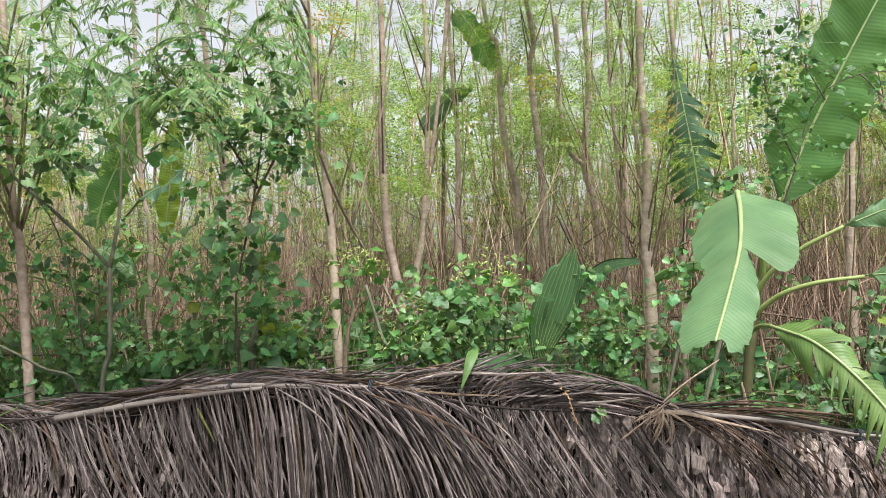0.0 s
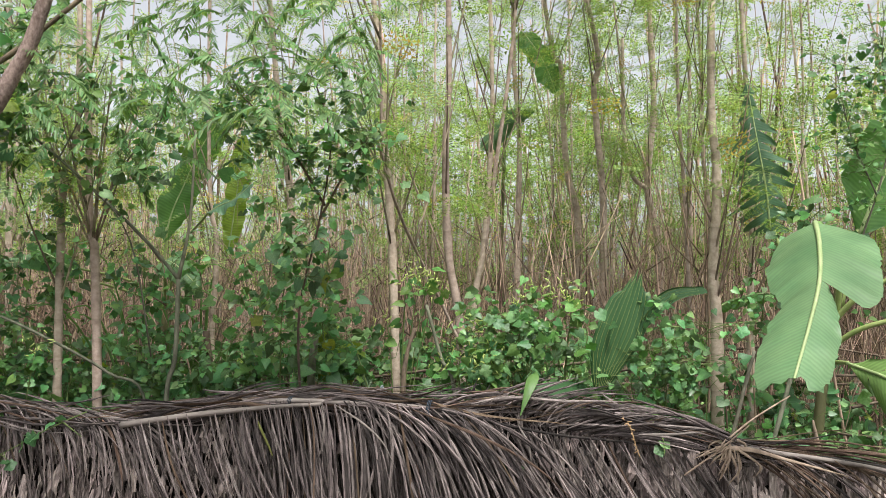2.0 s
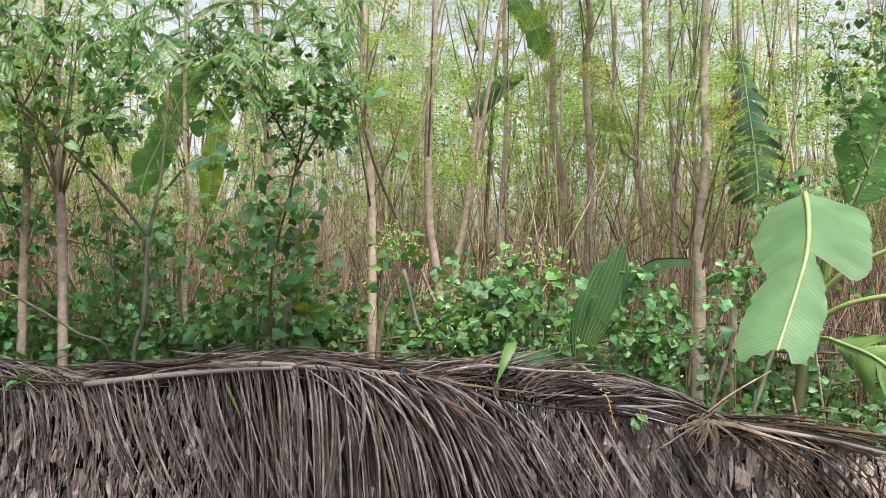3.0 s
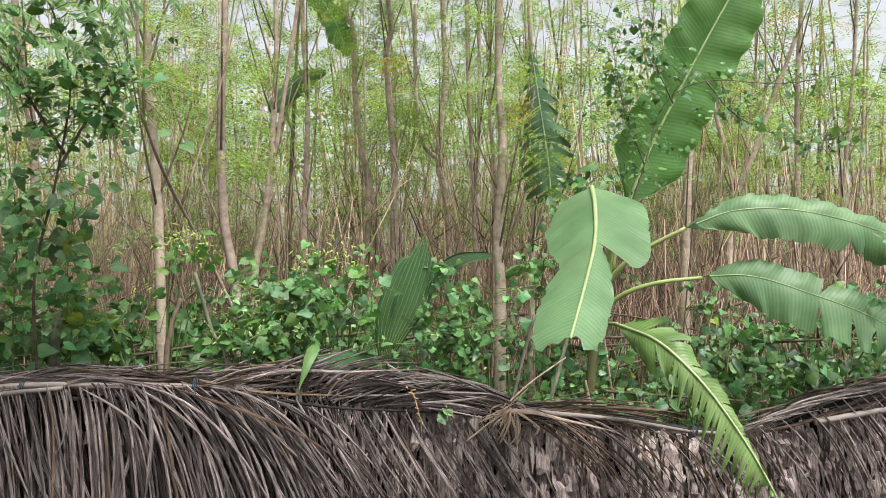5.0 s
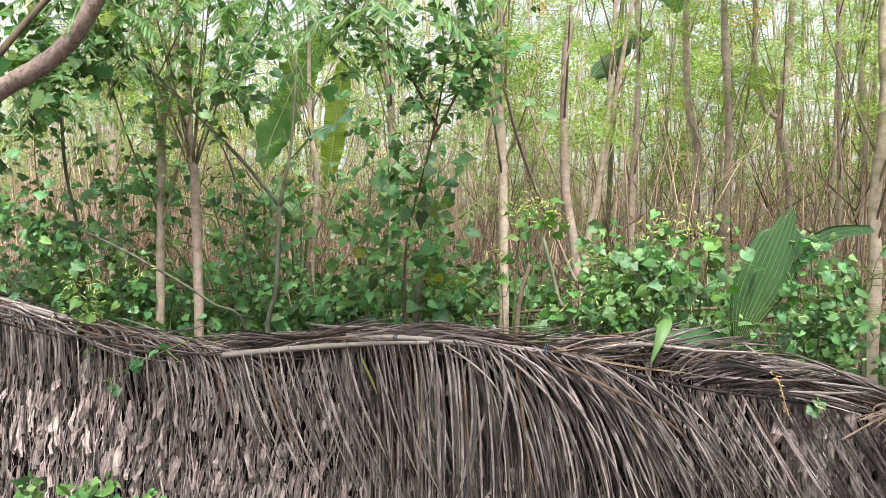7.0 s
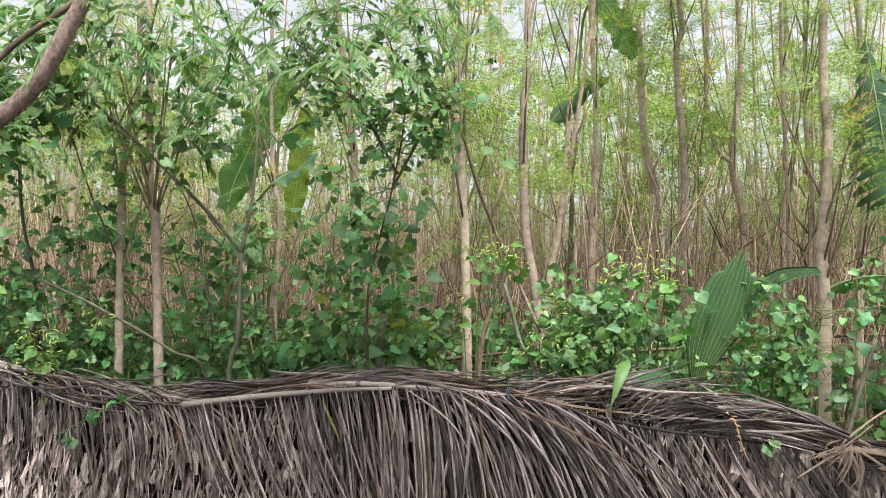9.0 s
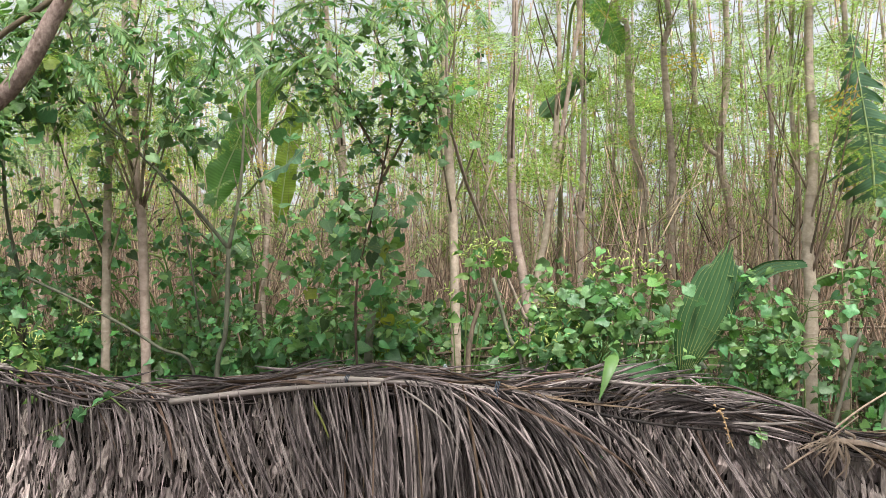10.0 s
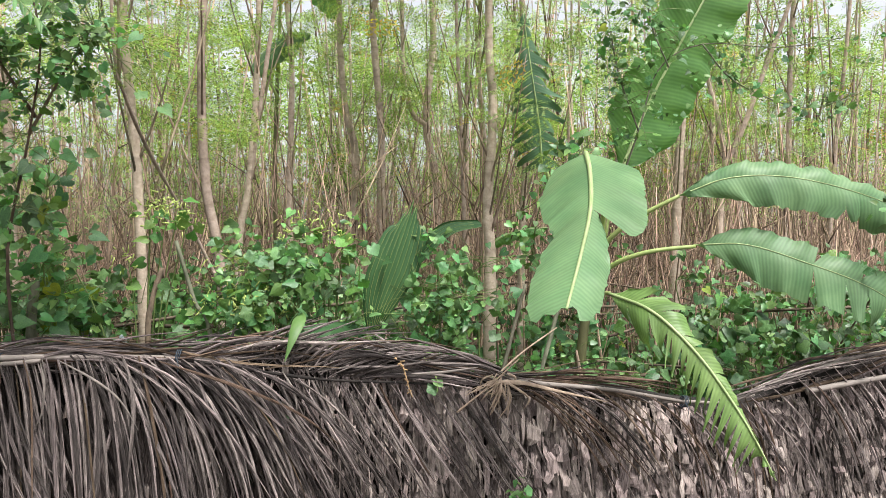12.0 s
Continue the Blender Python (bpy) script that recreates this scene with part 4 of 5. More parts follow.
def far_woods():
    """Leafy distance behind the grove."""
    pts = []
    for _ in range(11500):
        y = rng.uniform(11, 26)
        x = rng.uniform(-1.12, 1.0) * y
        z = 1.5 + rng.random() ** 1.15 * (0.6 + 0.24 * y)
        if noise.noise(Vector((x * 0.5, y * 0.3, z * 0.6))) > (-0.12 if z < 0.9 + 0.12 * y else 0.06):
            pts.append((x, y, z))
    solo("far_woods", feather_crown(pts, FEATHER, 0.58), FERNY, "pale green feathery foliage of the woods farther off", "woods", "stuff")
    t = Geo()
    for _ in range(420):
        y = rng.uniform(12, 26)
        x = rng.uniform(-0.95, 0.98) * y
        t.tube([(x, y, 0), (x + rng.gauss(0, 0.1), y, 2.5), (x + rng.gauss(0, 0.3), y, rng.uniform(4, 7))], 0.04, 0.015, 5, 3)
    solo("far_trunks", t, REED, "thin tan trunks of the woods farther off", "woods", "stuff")


far_woods()

# ---- bare stems by the fence ----
def bare_stem(name, lines, r, mat, label):
    ob = thing(name, (lines[0][0][0], lines[0][0][1], 0), label, "stem", "bare stems")
    first = [(lines[0][0][0], lines[0][0][1], 0), *lines[0]]
    part("stem", Geo().tube(first, r, r * 0.8, 9, 6, 0.12, 0.1), mat, ob)
    for l in lines[1:]:
        part("branch", Geo().tube(l, r * 0.75, r * 0.4, 7, 6, 0.12, 0.1), mat, ob)
    return ob


bare_stem("sapling", [[(-1.48, 3.2, 0.97), (-1.44, 3.2, 1.2), (-1.43, 3.2, 1.56)], [(-1.43, 3.2, 1.54), (-1.55, 3.15, 1.7), (-1.72, 3.1, 1.88), (-1.95, 3.05, 2.1), (-2.2, 3.0, 2.3)],
                      [(-1.43, 3.2, 1.54), (-1.38, 3.2, 1.8), (-1.36, 3.2, 2.2)]], 0.0115, STEM_GREY, "leaning grey-green sapling with a long bare side branch")
bare_stem("stump_stem", [[(-1.39, 3.45, 1.0), (-1.41, 3.45, 1.3)]], 0.02, BARK_DARK, "short broken stem with rough dark bark")
bare_stem("stump_stem", [[(-2.38, 3.18, 0.95), (-2.37, 3.16, 1.13), (-2.36, 3.15, 1.28)]], 0.02, BARK_DARK, "short broken stem with peeling brown bark")
bare_stem("sapling", [[(-2.37, 3.2, 1.1), (-2.4, 3.2, 1.4), (-2.48, 3.2, 1.75), (-2.5, 3.2, 2.2)]], 0.009, STEM_GREY, "thin grey sapling beside the fence")
bare_stem("cut_stem", [[(-0.86, 3.3, 1.0), (-0.84, 3.3, 1.28)]], 0.02, STEM_GREY, "cut grey stem behind the fence")
bare_stem("sapling", [[(-0.42, 3.13, 1.0), (-0.41, 3.16, 1.2), (-0.38, 3.2, 1.32)]], 0.011, BARK_DARK, "short brown stem standing up through the fence top")
bare_stem("sapling", [[(-0.21, 3.2, 1.0), (-0.27, 3.2, 1.2), (-0.33, 3.2, 1.42)]], 0.009, STEM_GREY, "thin leaning grey-green stem")
bare_stem("banana_stalk", [[(0.78, 3.2, 0.4), (0.96, 3.28, 1.0), (1.03, 3.3, 1.22)]], 0.009, STEM_GREY, "dry grey-green leaf stalk standing behind the fence")
bare_stem("banana_stalk", [[(0.93, 3.2, 0.4), (1.13, 3.28, 1.0), (1.21, 3.3, 1.24)]], 0.01, STEM_GREY, "dry grey-green leaf stalk standing behind the fence")
bare_stem("sapling", [[(-1.62, 3.3, 0.95), (-1.75, 3.2, 1.13), (-2.0, 3.1, 1.3), (-2.2, 3.0, 1.42)]], 0.007, STEM_GREY, "thin bent sapling leaning over the fence")

# ---- banana plant ----
banana = thing("banana_plant", (1.3, 3.42, 0), "young banana plant with broad green leaves behind the fence", "banana plant")
part("pseudostem", Geo().tube([(1.28, 3.42, 0), (1.29, 3.42, 0.5), (1.32, 3.41, 0.95), (1.38, 3.4, 1.3), (1.42, 3.4, 1.5)], 0.027, 0.018, 12, 6, 0.1), PSEUDO, banana, "green-brown sheathed stem")
part("sheath", Geo().tube([(1.33, 3.38, 0.1), (1.3, 3.36, 0.7), (1.27, 3.35, 0.93)], 0.03, 0.004, 8, 5, 0.1), STRAW, banana, "dry split leaf sheath")


def banana_leaf(petiole, line, wl, wr, face, mat, rib, label, stalk=0.0, **kw):
    if petiole:
        stalk = stalk or rib * 2
        part("petiole", Geo().tube(petiole, stalk * 1.15, stalk * 0.75, 8, 6, 0.04), PETIOLE, banana)
    g, path = banana_blade(line, wl, wr, face, **kw)
    blade = part("leaf_blade", g, mat, banana, label)
    f = np.array(face, float) * min(0.004, rib * 0.4)
    part("midrib", Geo().tube([p + f for p in path[::4]] + [path[-1] + f], rib, rib * 0.35, 7, 3), MIDRIB, blade, "pale yellow-green midrib")
    return blade


banana_leaf([(1.4, 3.4, 1.35), (1.38, 3.3, 1.55), (1.25, 3.05, 1.655), (1.12, 2.8, 1.675), (1.06, 2.7, 1.685)],
            [(1.06, 2.7, 1.695), (1.0, 2.52, 1.62), (0.92, 2.32, 1.5), (0.825, 2.15, 1.38), (0.725, 1.99, 1.255)],
            ((0, 0.135), (0.04, 0.165), (0.12, 0.175), (0.3, 0.165), (0.42, 0.16), (0.4999995, 0.135), (0.5000005, 0.03), (0.56, 0.06), (0.7, 0.085), (0.85, 0.085), (1, 0.07)),
            ((0, 0.12), (0.03, 0.15), (0.15, 0.185), (0.3, 0.165), (0.42, 0.125), (0.52, 0.105), (0.6, 0.125), (0.75, 0.13), (0.9, 0.115), (1, 0.085)), (-0.35, -0.75, 0.55), BANANA, 0.0085,
            "broad drooping pale green blade with one side torn", stalk=0.011, lobes=((0.5, 1.0), (1.0,)), split=0.12, sag=0.12, cup=-0.22, blunt=True, wave=0.006, slant=0.42, ragged=0.006)
banana_leaf([(1.42, 3.4, 1.4), (1.46, 3.4, 1.6), (1.5, 3.4, 1.73)],
            [(1.5, 3.4, 1.7), (1.6, 3.4, 1.93), (1.7, 3.38, 2.13), (1.9, 3.34, 2.5), (2.1, 3.3, 2.85)], 0.175, 0.195, (0.25, -0.95, 0.15), BANANA_DARK, 0.008,
            "tall upright green blade lit through from behind", stalk=0.011, lobes=((0.33, 0.42, 1.0), (0.5, 1.0)), split=0.25, sag=0.12, cup=0.3, base=0.1, slant=0.3, ragged=0.004)
banana_leaf([(1.36, 3.4, 1.3), (1.43, 3.32, 1.42), (1.52, 3.25, 1.5), (1.66, 3.18, 1.58)],
            [(1.66, 3.18, 1.58), (1.85, 3.1, 1.65), (2.1, 3.02, 1.64), (2.4, 2.95, 1.55), (2.65, 2.9, 1.42)], 0.075, 0.13, (-0.1, -0.93, 0.3), BANANA, 0.0028,
            "long arching green blade with torn end", stalk=0.011, lobes=((0.62, 1.0), (0.6, 0.66, 0.85, 1.0)), split=0.35, sag=0.3, cup=0.15, wave=0.013, base=0.22, slant=0.35, ragged=0.006)
banana_leaf([(1.34, 3.4, 1.2), (1.43, 3.3, 1.3), (1.55, 3.22, 1.35), (1.73, 3.18, 1.37)],
            [(1.73, 3.18, 1.375), (1.9, 3.08, 1.375), (2.1, 2.98, 1.3), (2.3, 2.9, 1.21), (2.5, 2.85, 1.08)], 0.085, 0.15, (-0.1, -0.94, 0.28), BANANA, 0.0028,
            "arching green blade shredded towards its tip", stalk=0.011, lobes=((0.5, 0.7, 0.82, 0.92, 1.0), (0.5, 0.64, 0.74, 0.84, 0.92, 1.0)), split=0.85, sag=0.3, cup=0.12, wave=0.01, base=0.2, slant=0.4, ragged=0.005)
COMB = (0.1, 0.22, 0.32, 0.345, 0.4, 0.43, 0.475, 0.51, 0.56, 0.585, 0.63, 0.66, 0.7, 0.74, 0.77, 0.82, 0.85, 0.9, 0.94, 1.0)
EDGE = (0.14, 0.25, 0.38, 0.44, 0.56, 0.7, 0.8, 0.92, 1.0)
banana_leaf([(1.31, 3.4, 1.12), (1.3, 3.2, 1.18), (1.27, 3.0, 1.2)],
            [(1.26, 2.98, 1.2), (1.34, 2.8, 1.15), (1.43, 2.68, 1.03), (1.5, 2.6, 0.9), (1.56, 2.53, 0.76), (1.62, 2.5, 0.62)],
            ((0, 0.02), (0.08, 0.07), (0.22, 0.1), (0.36, 0.06), (0.5, 0.05), (0.75, 0.012), (1, 0.003)), ((0, 0.02), (0.06, 0.1), (0.2, 0.145), (0.3, 0.13), (0.34, 0.12), (0.6, 0.14), (0.82, 0.115), (0.9, 0.02), (1, 0.004)), (-0.35, -0.85, 0.35), BANANA_YOUNG, 0.0065,
            "yellow-green drooping blade shredded into strips", stalk=0.01, lobes=(EDGE, COMB), split=0.85, sag=0.35, cup=0.1, tip=0.5, slant=0.75, gap=0.42, ragged=0.008)
banana_leaf([(1.38, 3.45, 1.3), (1.3, 3.6, 1.5), (1.25, 3.68, 1.75)],
            [(1.235, 3.68, 1.75), (1.215, 3.66, 1.95), (1.18, 3.65, 2.17), (1.14, 3.65, 2.45)], ((0, 0.09), (0.15, 0.17), (0.4, 0.19), (0.7, 0.12), (1, 0.02)), ((0, 0.08), (0.2, 0.14), (0.5, 0.15), (0.8, 0.09), (1, 0.02)), (-0.1, -0.95, 0.2), PALM_BLUE, 0.005,
            "dark blue-green blade torn into drooping strips", stalk=0.01, lobes=((0.07, 0.14, 0.22, 0.29, 0.34, 0.42, 0.5, 0.55, 0.63, 0.7, 0.78, 0.85, 0.92, 1.0), (0.09, 0.18, 0.24, 0.33, 0.4, 0.49, 0.55, 0.6, 0.68, 0.76, 0.85, 0.92, 1.0)), split=0.95, sag=0.6, cup=0.15, slant=-0.5, gap=0.34, ragged=0.008)
banana_leaf(None, [(1.02, 3.9, 1.37), (1.1, 3.88, 1.42), (1.2, 3.87, 1.45), (1.32, 3.86, 1.46)], 0.035, 0.05, (0, -0.8, 0.6), BANANA_DARK, 0.005, "small dark folded blade", sag=0.6, cup=-0.2)

# a second banana farther back among the trees
banana = thing("banana_plant", (-2.1, 4.5, 0), "banana plant half hidden among the trees", "banana plant")
part("pseudostem", Geo().tube([(-2.15, 4.5, 0), (-2.16, 4.5, 0.8), (-2.15, 4.5, 1.5)], 0.06, 0.035, 10, 6, 0.05), PSEUDO, banana, "green-brown sheathed stem")
banana_leaf([(-2.15, 4.5, 1.45), (-2.15, 4.5, 1.9)], [(-2.16, 4.5, 1.8), (-2.12, 4.5, 1.98), (-2.04, 4.5, 2.16), (-1.9, 4.48, 2.43), (-1.71, 4.45, 2.64)], 0.115, 0.11, (0.2, -0.95, 0.2), BANANA_DARK, 0.006, "upright green blade", sag=0.2, base=0.2, lobes=((0.3, 0.6, 1.0), (0.45, 1.0)), split=0.3, ragged=0.006)
banana_leaf([(-2.15, 4.5, 1.4), (-1.9, 4.2, 1.75), (-1.5, 3.65, 1.88)], [(-1.5, 3.65, 1.88), (-1.43, 3.63, 1.915), (-1.35, 3.62, 1.945), (-1.25, 3.6, 2.02)], 0.035, 0.075, (-0.1, -0.6, 0.8), PALM_BLUE, 0.004, "short blue-green blade catching the sky", sag=0.2, base=0.3, ragged=0.004)
banana_leaf([(-2.15, 4.5, 1.4), (-2.2, 4.2, 1.55), (-2.4, 3.92, 1.63)], [(-2.4, 3.92, 1.63), (-2.56, 3.9, 1.65), (-2.77, 3.9, 1.655), (-3.0, 3.88, 1.6)], 0.03, 0.07, (0, -0.85, 0.5), BANANA, 0.004, "arching pale green blade", sag=0.5, lobes=((0.4, 0.7, 1.0), (0.3, 0.5, 0.8, 1.0)), split=0.6, wave=0.01)
banana_leaf([(-2.15, 4.5, 1.4), (-2.25, 4.2, 1.5), (-2.33, 3.94, 1.56)], [(-2.33, 3.92, 1.57), (-2.42, 3.9, 1.64), (-2.52, 3.89, 1.7), (-2.62, 3.88, 1.74)], 0.08, 0.05, (0, -0.9, 0.3), BANANA_DARK, 0.004, "dark green blade folded upwards", sag=0.2, base=0.3, ragged=0.004)
banana_leaf([(-2.15, 4.55, 1.3), (-1.9, 4.6, 1.7)], [(-1.8, 4.62, 1.72), (-1.77, 4.62, 1.9), (-1.73, 4.6, 2.15), (-1.68, 4.58, 2.5)], 0.07, 0.07, (0.2, -0.95, 0.1), BACKLIGHT_TINT, 0.005, "yellow-green blade, light from behind put into its bright colour", sag=0.2, base=0.25)
banana_leaf([(-2.15, 4.5, 1.4), (-2.0, 4.2, 1.6)], [(-2.0, 4.2, 1.6), (-1.9, 4.0, 1.66), (-1.75, 3.85, 1.62), (-1.6, 3.8, 1.5)], 0.08, 0.08, (0, -0.7, 0.7), BANANA, 0.005, "drooping torn green blade", sag=0.5, lobes=((0.3, 0.45, 0.6, 0.75, 1.0), (0.3, 0.5, 0.7, 1.0)), split=0.8)
banana = thing("banana_plant", (0.25, 6.2, 0), "tall banana plant deep among the trees", "banana plant")
part("pseudostem", Geo().tube([(-0.1, 6.3, 0), (-0.1, 6.3, 1.6), (-0.05, 6.2, 2.8)], 0.028, 0.014, 10, 6, 0.05), PSEUDO, banana, "green-brown sheathed stem")
banana_leaf([(-0.05, 6.2, 2.7), (0.0, 6.0, 3.4), (0.1, 5.85, 3.55)], [(0.1, 5.85, 3.55), (0.2, 5.82, 3.4), (0.28, 5.8, 3.25), (0.36, 5.8, 3.03)], 0.1, 0.11, (0.3, -0.9, 0.3), BANANA_DARK, 0.006, "hanging dark green blade", sag=0.2)
banana_leaf([(-0.05, 6.2, 2.5), (-0.15, 6.15, 2.7)], [(-0.25, 6.1, 2.65), (-0.12, 6.1, 2.8), (0.03, 6.1, 2.95), (0.2, 6.1, 2.98)], 0.08, 0.1, (0.1, -0.9, 0.4), BANANA, 0.006, "bright green blade lit from above", sag=0.5)

# ---- coconut seedling ----
seedling = thing("coconut_seedling", (0.4, 3.36, 0), "young coconut seedling with pleated green leaves", "palm")
part("stalk", Geo().tube([(0.38, 3.36, 0), (0.38, 3.36, 0.6), (0.369, 3.220, 1.059)], 0.025, 0.012, 8, 5), STEM_GREEN, seedling)


def pleated(line, spans, spread, mat, label, ribs=True, face=(0, -1, 0.1)):
    """A leaf of narrow strips joined side by side, each with a yellow rib."""
    a, tip = np.array(line[0], float), np.array(line[-1], float)
    blade, veins = Geo(), Geo()
    face = np.array(face, float)
    edges = []
    for i in range(2 * spans + 1):
        f = i / (2 * spans) - 0.5
        pts = []
        for j, p in enumerate(smooth_path(line, 5)):
            n = len(smooth_path(line, 5)) - 1
            u = j / n
            tng = unit(tip - a)
            side = unit(np.cross(tng, face))
            w = spread * math.sin(math.pi * min(1.0, 0.06 + u * 0.86) ** 0.85) + 0.012
            pts.append(p + side * w * 2 * f - face * (0.004 if i % 2 else -0.004) * (0.3 + w / spread) + np.array((0, 0, -0.5 * spread * abs(f) * u)))
        edges.append(pts)
    m = len(edges[0])
    verts = [q for e in edges for q in e]
    faces = [(i * m + j, i * m + j + 1, (i + 1) * m + j + 1, (i + 1) * m + j) for i in range(2 * spans) for j in range(m - 1)]
    blade.add(verts, faces)
    ob = part("leaf_blade", blade, mat, seedling, label)
    if ribs:
        for i in range(1, 2 * spans, 2):
            veins.tube([q + face * 0.003 for q in edges[i][::2]], 0.0008, 0.0005, 4, 2)
        part("ribs", veins, PALM_RIB, ob, "thin yellow ribs")
    return ob


for k in range(10):
    # strips of the fan, side by side from one foot, their ends drawn together
    f = (k - 4.5) / 4.5
    ex, ez = 0.562 + 0.035 * f - 0.03 * f * f, 1.575 - 0.1 * abs(f) ** 1.5 - 0.04 * max(0, f) - 0.02 * (k % 2)
    line = smooth_path([(0.384 + 0.01 * f, 3.22, 1.045), (0.416 + 0.055 * f, 3.215, 1.16), (0.465 + 0.088 * f, 3.215 - 0.01 * abs(f), 1.285), (0.522 + 0.075 * f, 3.22, 1.44), (ex, 3.23, ez)], 4)
    strip_ob = part("leaf_strip", Geo().strip(line, [0.004, 0.006, 0.0075, 0.009, 0.0105, 0.0115, 0.0125, 0.013, 0.0135, 0.0135, 0.0135, 0.013, 0.012, 0.01, 0.0075, 0.0045, 0.001], np.array((0.12 * f, -1, 0.15)), 0.4), PALM, seedling)
    part("rib", Geo().tube(line[::4] + np.array((0, -0.003, 0)), 0.0008, 0.0004, 4, 2), PALM_RIB, strip_ob, "thin yellow rib")
pleated([(0.5, 3.24, 1.26), (0.57, 3.24, 1.35), (0.69, 3.25, 1.455), (0.83, 3.26, 1.48)], 4, 0.02, PALM, "arching dark green blade", face=(0.1, -0.95, 0.25))
part("leaf_blade", Geo().strip(smooth_path([(0.12, 3.05, 1.16), (0.11, 3.0, 1.14), (0.09, 2.95, 1.09), (0.06, 2.92, 1.005)], 4), [0.006, 0.012, 0.017, 0.021, 0.023, 0.022, 0.021, 0.019, 0.016, 0.013, 0.009, 0.005, 0.001],
                               np.array((-0.2, -1, 0.2)), 0.35), PALM_PALE, seedling, "pale green drooping leaf tip")
pleated([(0.36, 3.25, 1.06), (0.25, 3.16, 1.075), (0.12, 3.12, 1.06), (0.04, 3.08, 1.05)], 3, 0.04, PALM, "dark green horizontal blade", False, face=(0, -0.6, 0.8))

# ---- climbing vines ----
climber("dark climbing vine with clustered heart-shaped leaves", [[(-0.86, 3.15, 1.0), (-0.82, 3.0, 1.4), (-0.68, 2.8, 1.75), (-0.62, 2.72, 2.05), (-0.72, 2.75, 2.35)], [(-0.66, 2.8, 1.8), (-0.8, 2.72, 2.05), (-1.0, 2.7, 2.25)],
         [(-0.68, 2.8, 1.75), (-0.55, 2.75, 1.95), (-0.45, 2.72, 2.05)]], 215, 0.095, (0.025, 0.058), 0.006, 0.28, 0.005, BARK_DARK, start=0.3)
climber("vine with broad leaves climbing the saplings", [[(-1.0, 3.3, 1.0), (-0.98, 3.25, 1.3), (-0.95, 3.2, 1.6), (-0.95, 3.1, 1.9)], [(-0.75, 3.25, 1.0), (-0.78, 3.2, 1.35), (-0.72, 3.1, 1.7)]], 95, 0.09, (0.04, 0.085), 0.004, 0.16, 0.02)
climber("vine hanging over the leaning branch", [[(-1.55, 3.2, 1.2), (-1.6, 3.1, 1.7), (-1.78, 3.05, 1.95), (-2.1, 3.0, 2.15), (-2.3, 2.95, 2.3)], [(-1.7, 3.05, 1.85), (-1.55, 3.0, 2.05), (-1.35, 2.95, 2.25)], [(-1.9, 3.0, 2.0), (-1.75, 2.95, 2.2), (-1.6, 2.9, 2.45)]],
        130, 0.1, (0.035, 0.075), 0.004, 0.2, 0.01, STEM_GREY, start=0.2)
climber("vine with broad lobed leaves hanging high over the fence end", [[(-2.75, 3.1, 1.1), (-2.7, 3.0, 1.7), (-2.5, 2.95, 2.1), (-2.2, 2.9, 2.4), (-1.9, 2.85, 2.65)], [(-2.7, 3.0, 1.7), (-2.85, 2.95, 2.0), (-2.75, 2.9, 2.4)], [(-2.5, 2.95, 2.1), (-2.25, 2.9, 2.1), (-1.95, 2.85, 2.3)]],
        200, 0.12, (0.05, 0.1), 0.004, 0.4, 0.02, STEM_GREY, start=0.25)
climber("vine over the upright banana leaf", [[(1.42, 3.3, 1.55), (1.5, 3.22, 1.85), (1.58, 3.2, 2.1), (1.75, 3.15, 2.2), (2.1, 3.15, 2.2), (2.4, 3.15, 2.25)], [(1.5, 3.22, 1.85), (1.4, 3.2, 2.1), (1.35, 3.2, 2.4)], [(1.75, 3.15, 2.2), (1.9, 3.15, 2.05), (2.2, 3.15, 1.95), (2.45, 3.15, 2.0)],
         [(1.6, 3.15, 2.1), (1.5, 3.12, 2.3), (1.5, 3.1, 2.55)]], 250, 0.075, (0.018, 0.048), 0.004, 0.4, 0.01, STEM_GREY, start=0.15)
climber("vine curling over the small dark leaf", [[(1.12, 3.5, 1.3), (1.1, 3.3, 1.55), (1.2, 3.2, 1.72), (1.28, 3.2, 1.8)]], 40, 0.06, (0.03, 0.07), 0.003, 0.25, 0.0)
climber("vine tangled in the arching banana leaf", [[(2.35, 3.1, 0.95), (2.4, 2.95, 1.2), (2.42, 2.85, 1.4), (2.5, 2.8, 1.65)], [(2.4, 2.95, 1.2), (2.6, 2.9, 1.3), (2.75, 2.9, 1.4)]], 46, 0.06, (0.03, 0.06), 0.004, 0.25, 0.0, BARK_DARK)
climber("dense vine on the old stem by the fence", [[(-2.37, 3.15, 1.15), (-2.42, 3.05, 1.4), (-2.45, 3.0, 1.7), (-2.4, 2.95, 2.0)], [(-2.2, 3.2, 1.05), (-2.3, 3.1, 1.35), (-2.6, 3.0, 1.55)], [(-2.6, 3.1, 1.1), (-2.75, 3.0, 1.5), (-2.7, 2.95, 1.9)]],
        140, 0.09, (0.035, 0.08), 0.004, 0.2, 0.01)
climber("vine trailing over the fence front", [[(-1.72, 3.0, 0.99), (-1.85, 2.96, 0.93), (-2.0, 2.94, 0.85), (-2.1, 2.94, 0.8)], [(-1.8, 2.97, 0.95), (-1.7, 2.94, 0.9)]], 18, 0.03, (0.045, 0.08), 0.003, 0.0, 0.0, tufts=0)
climber("small vine with two heart-shaped leaves on the fence", [[(0.56, 3.05, 0.98), (0.59, 2.97, 0.92), (0.59, 2.95, 0.86)]], 3, 0.02, (0.045, 0.06), 0.002, 0.0, tufts=0)

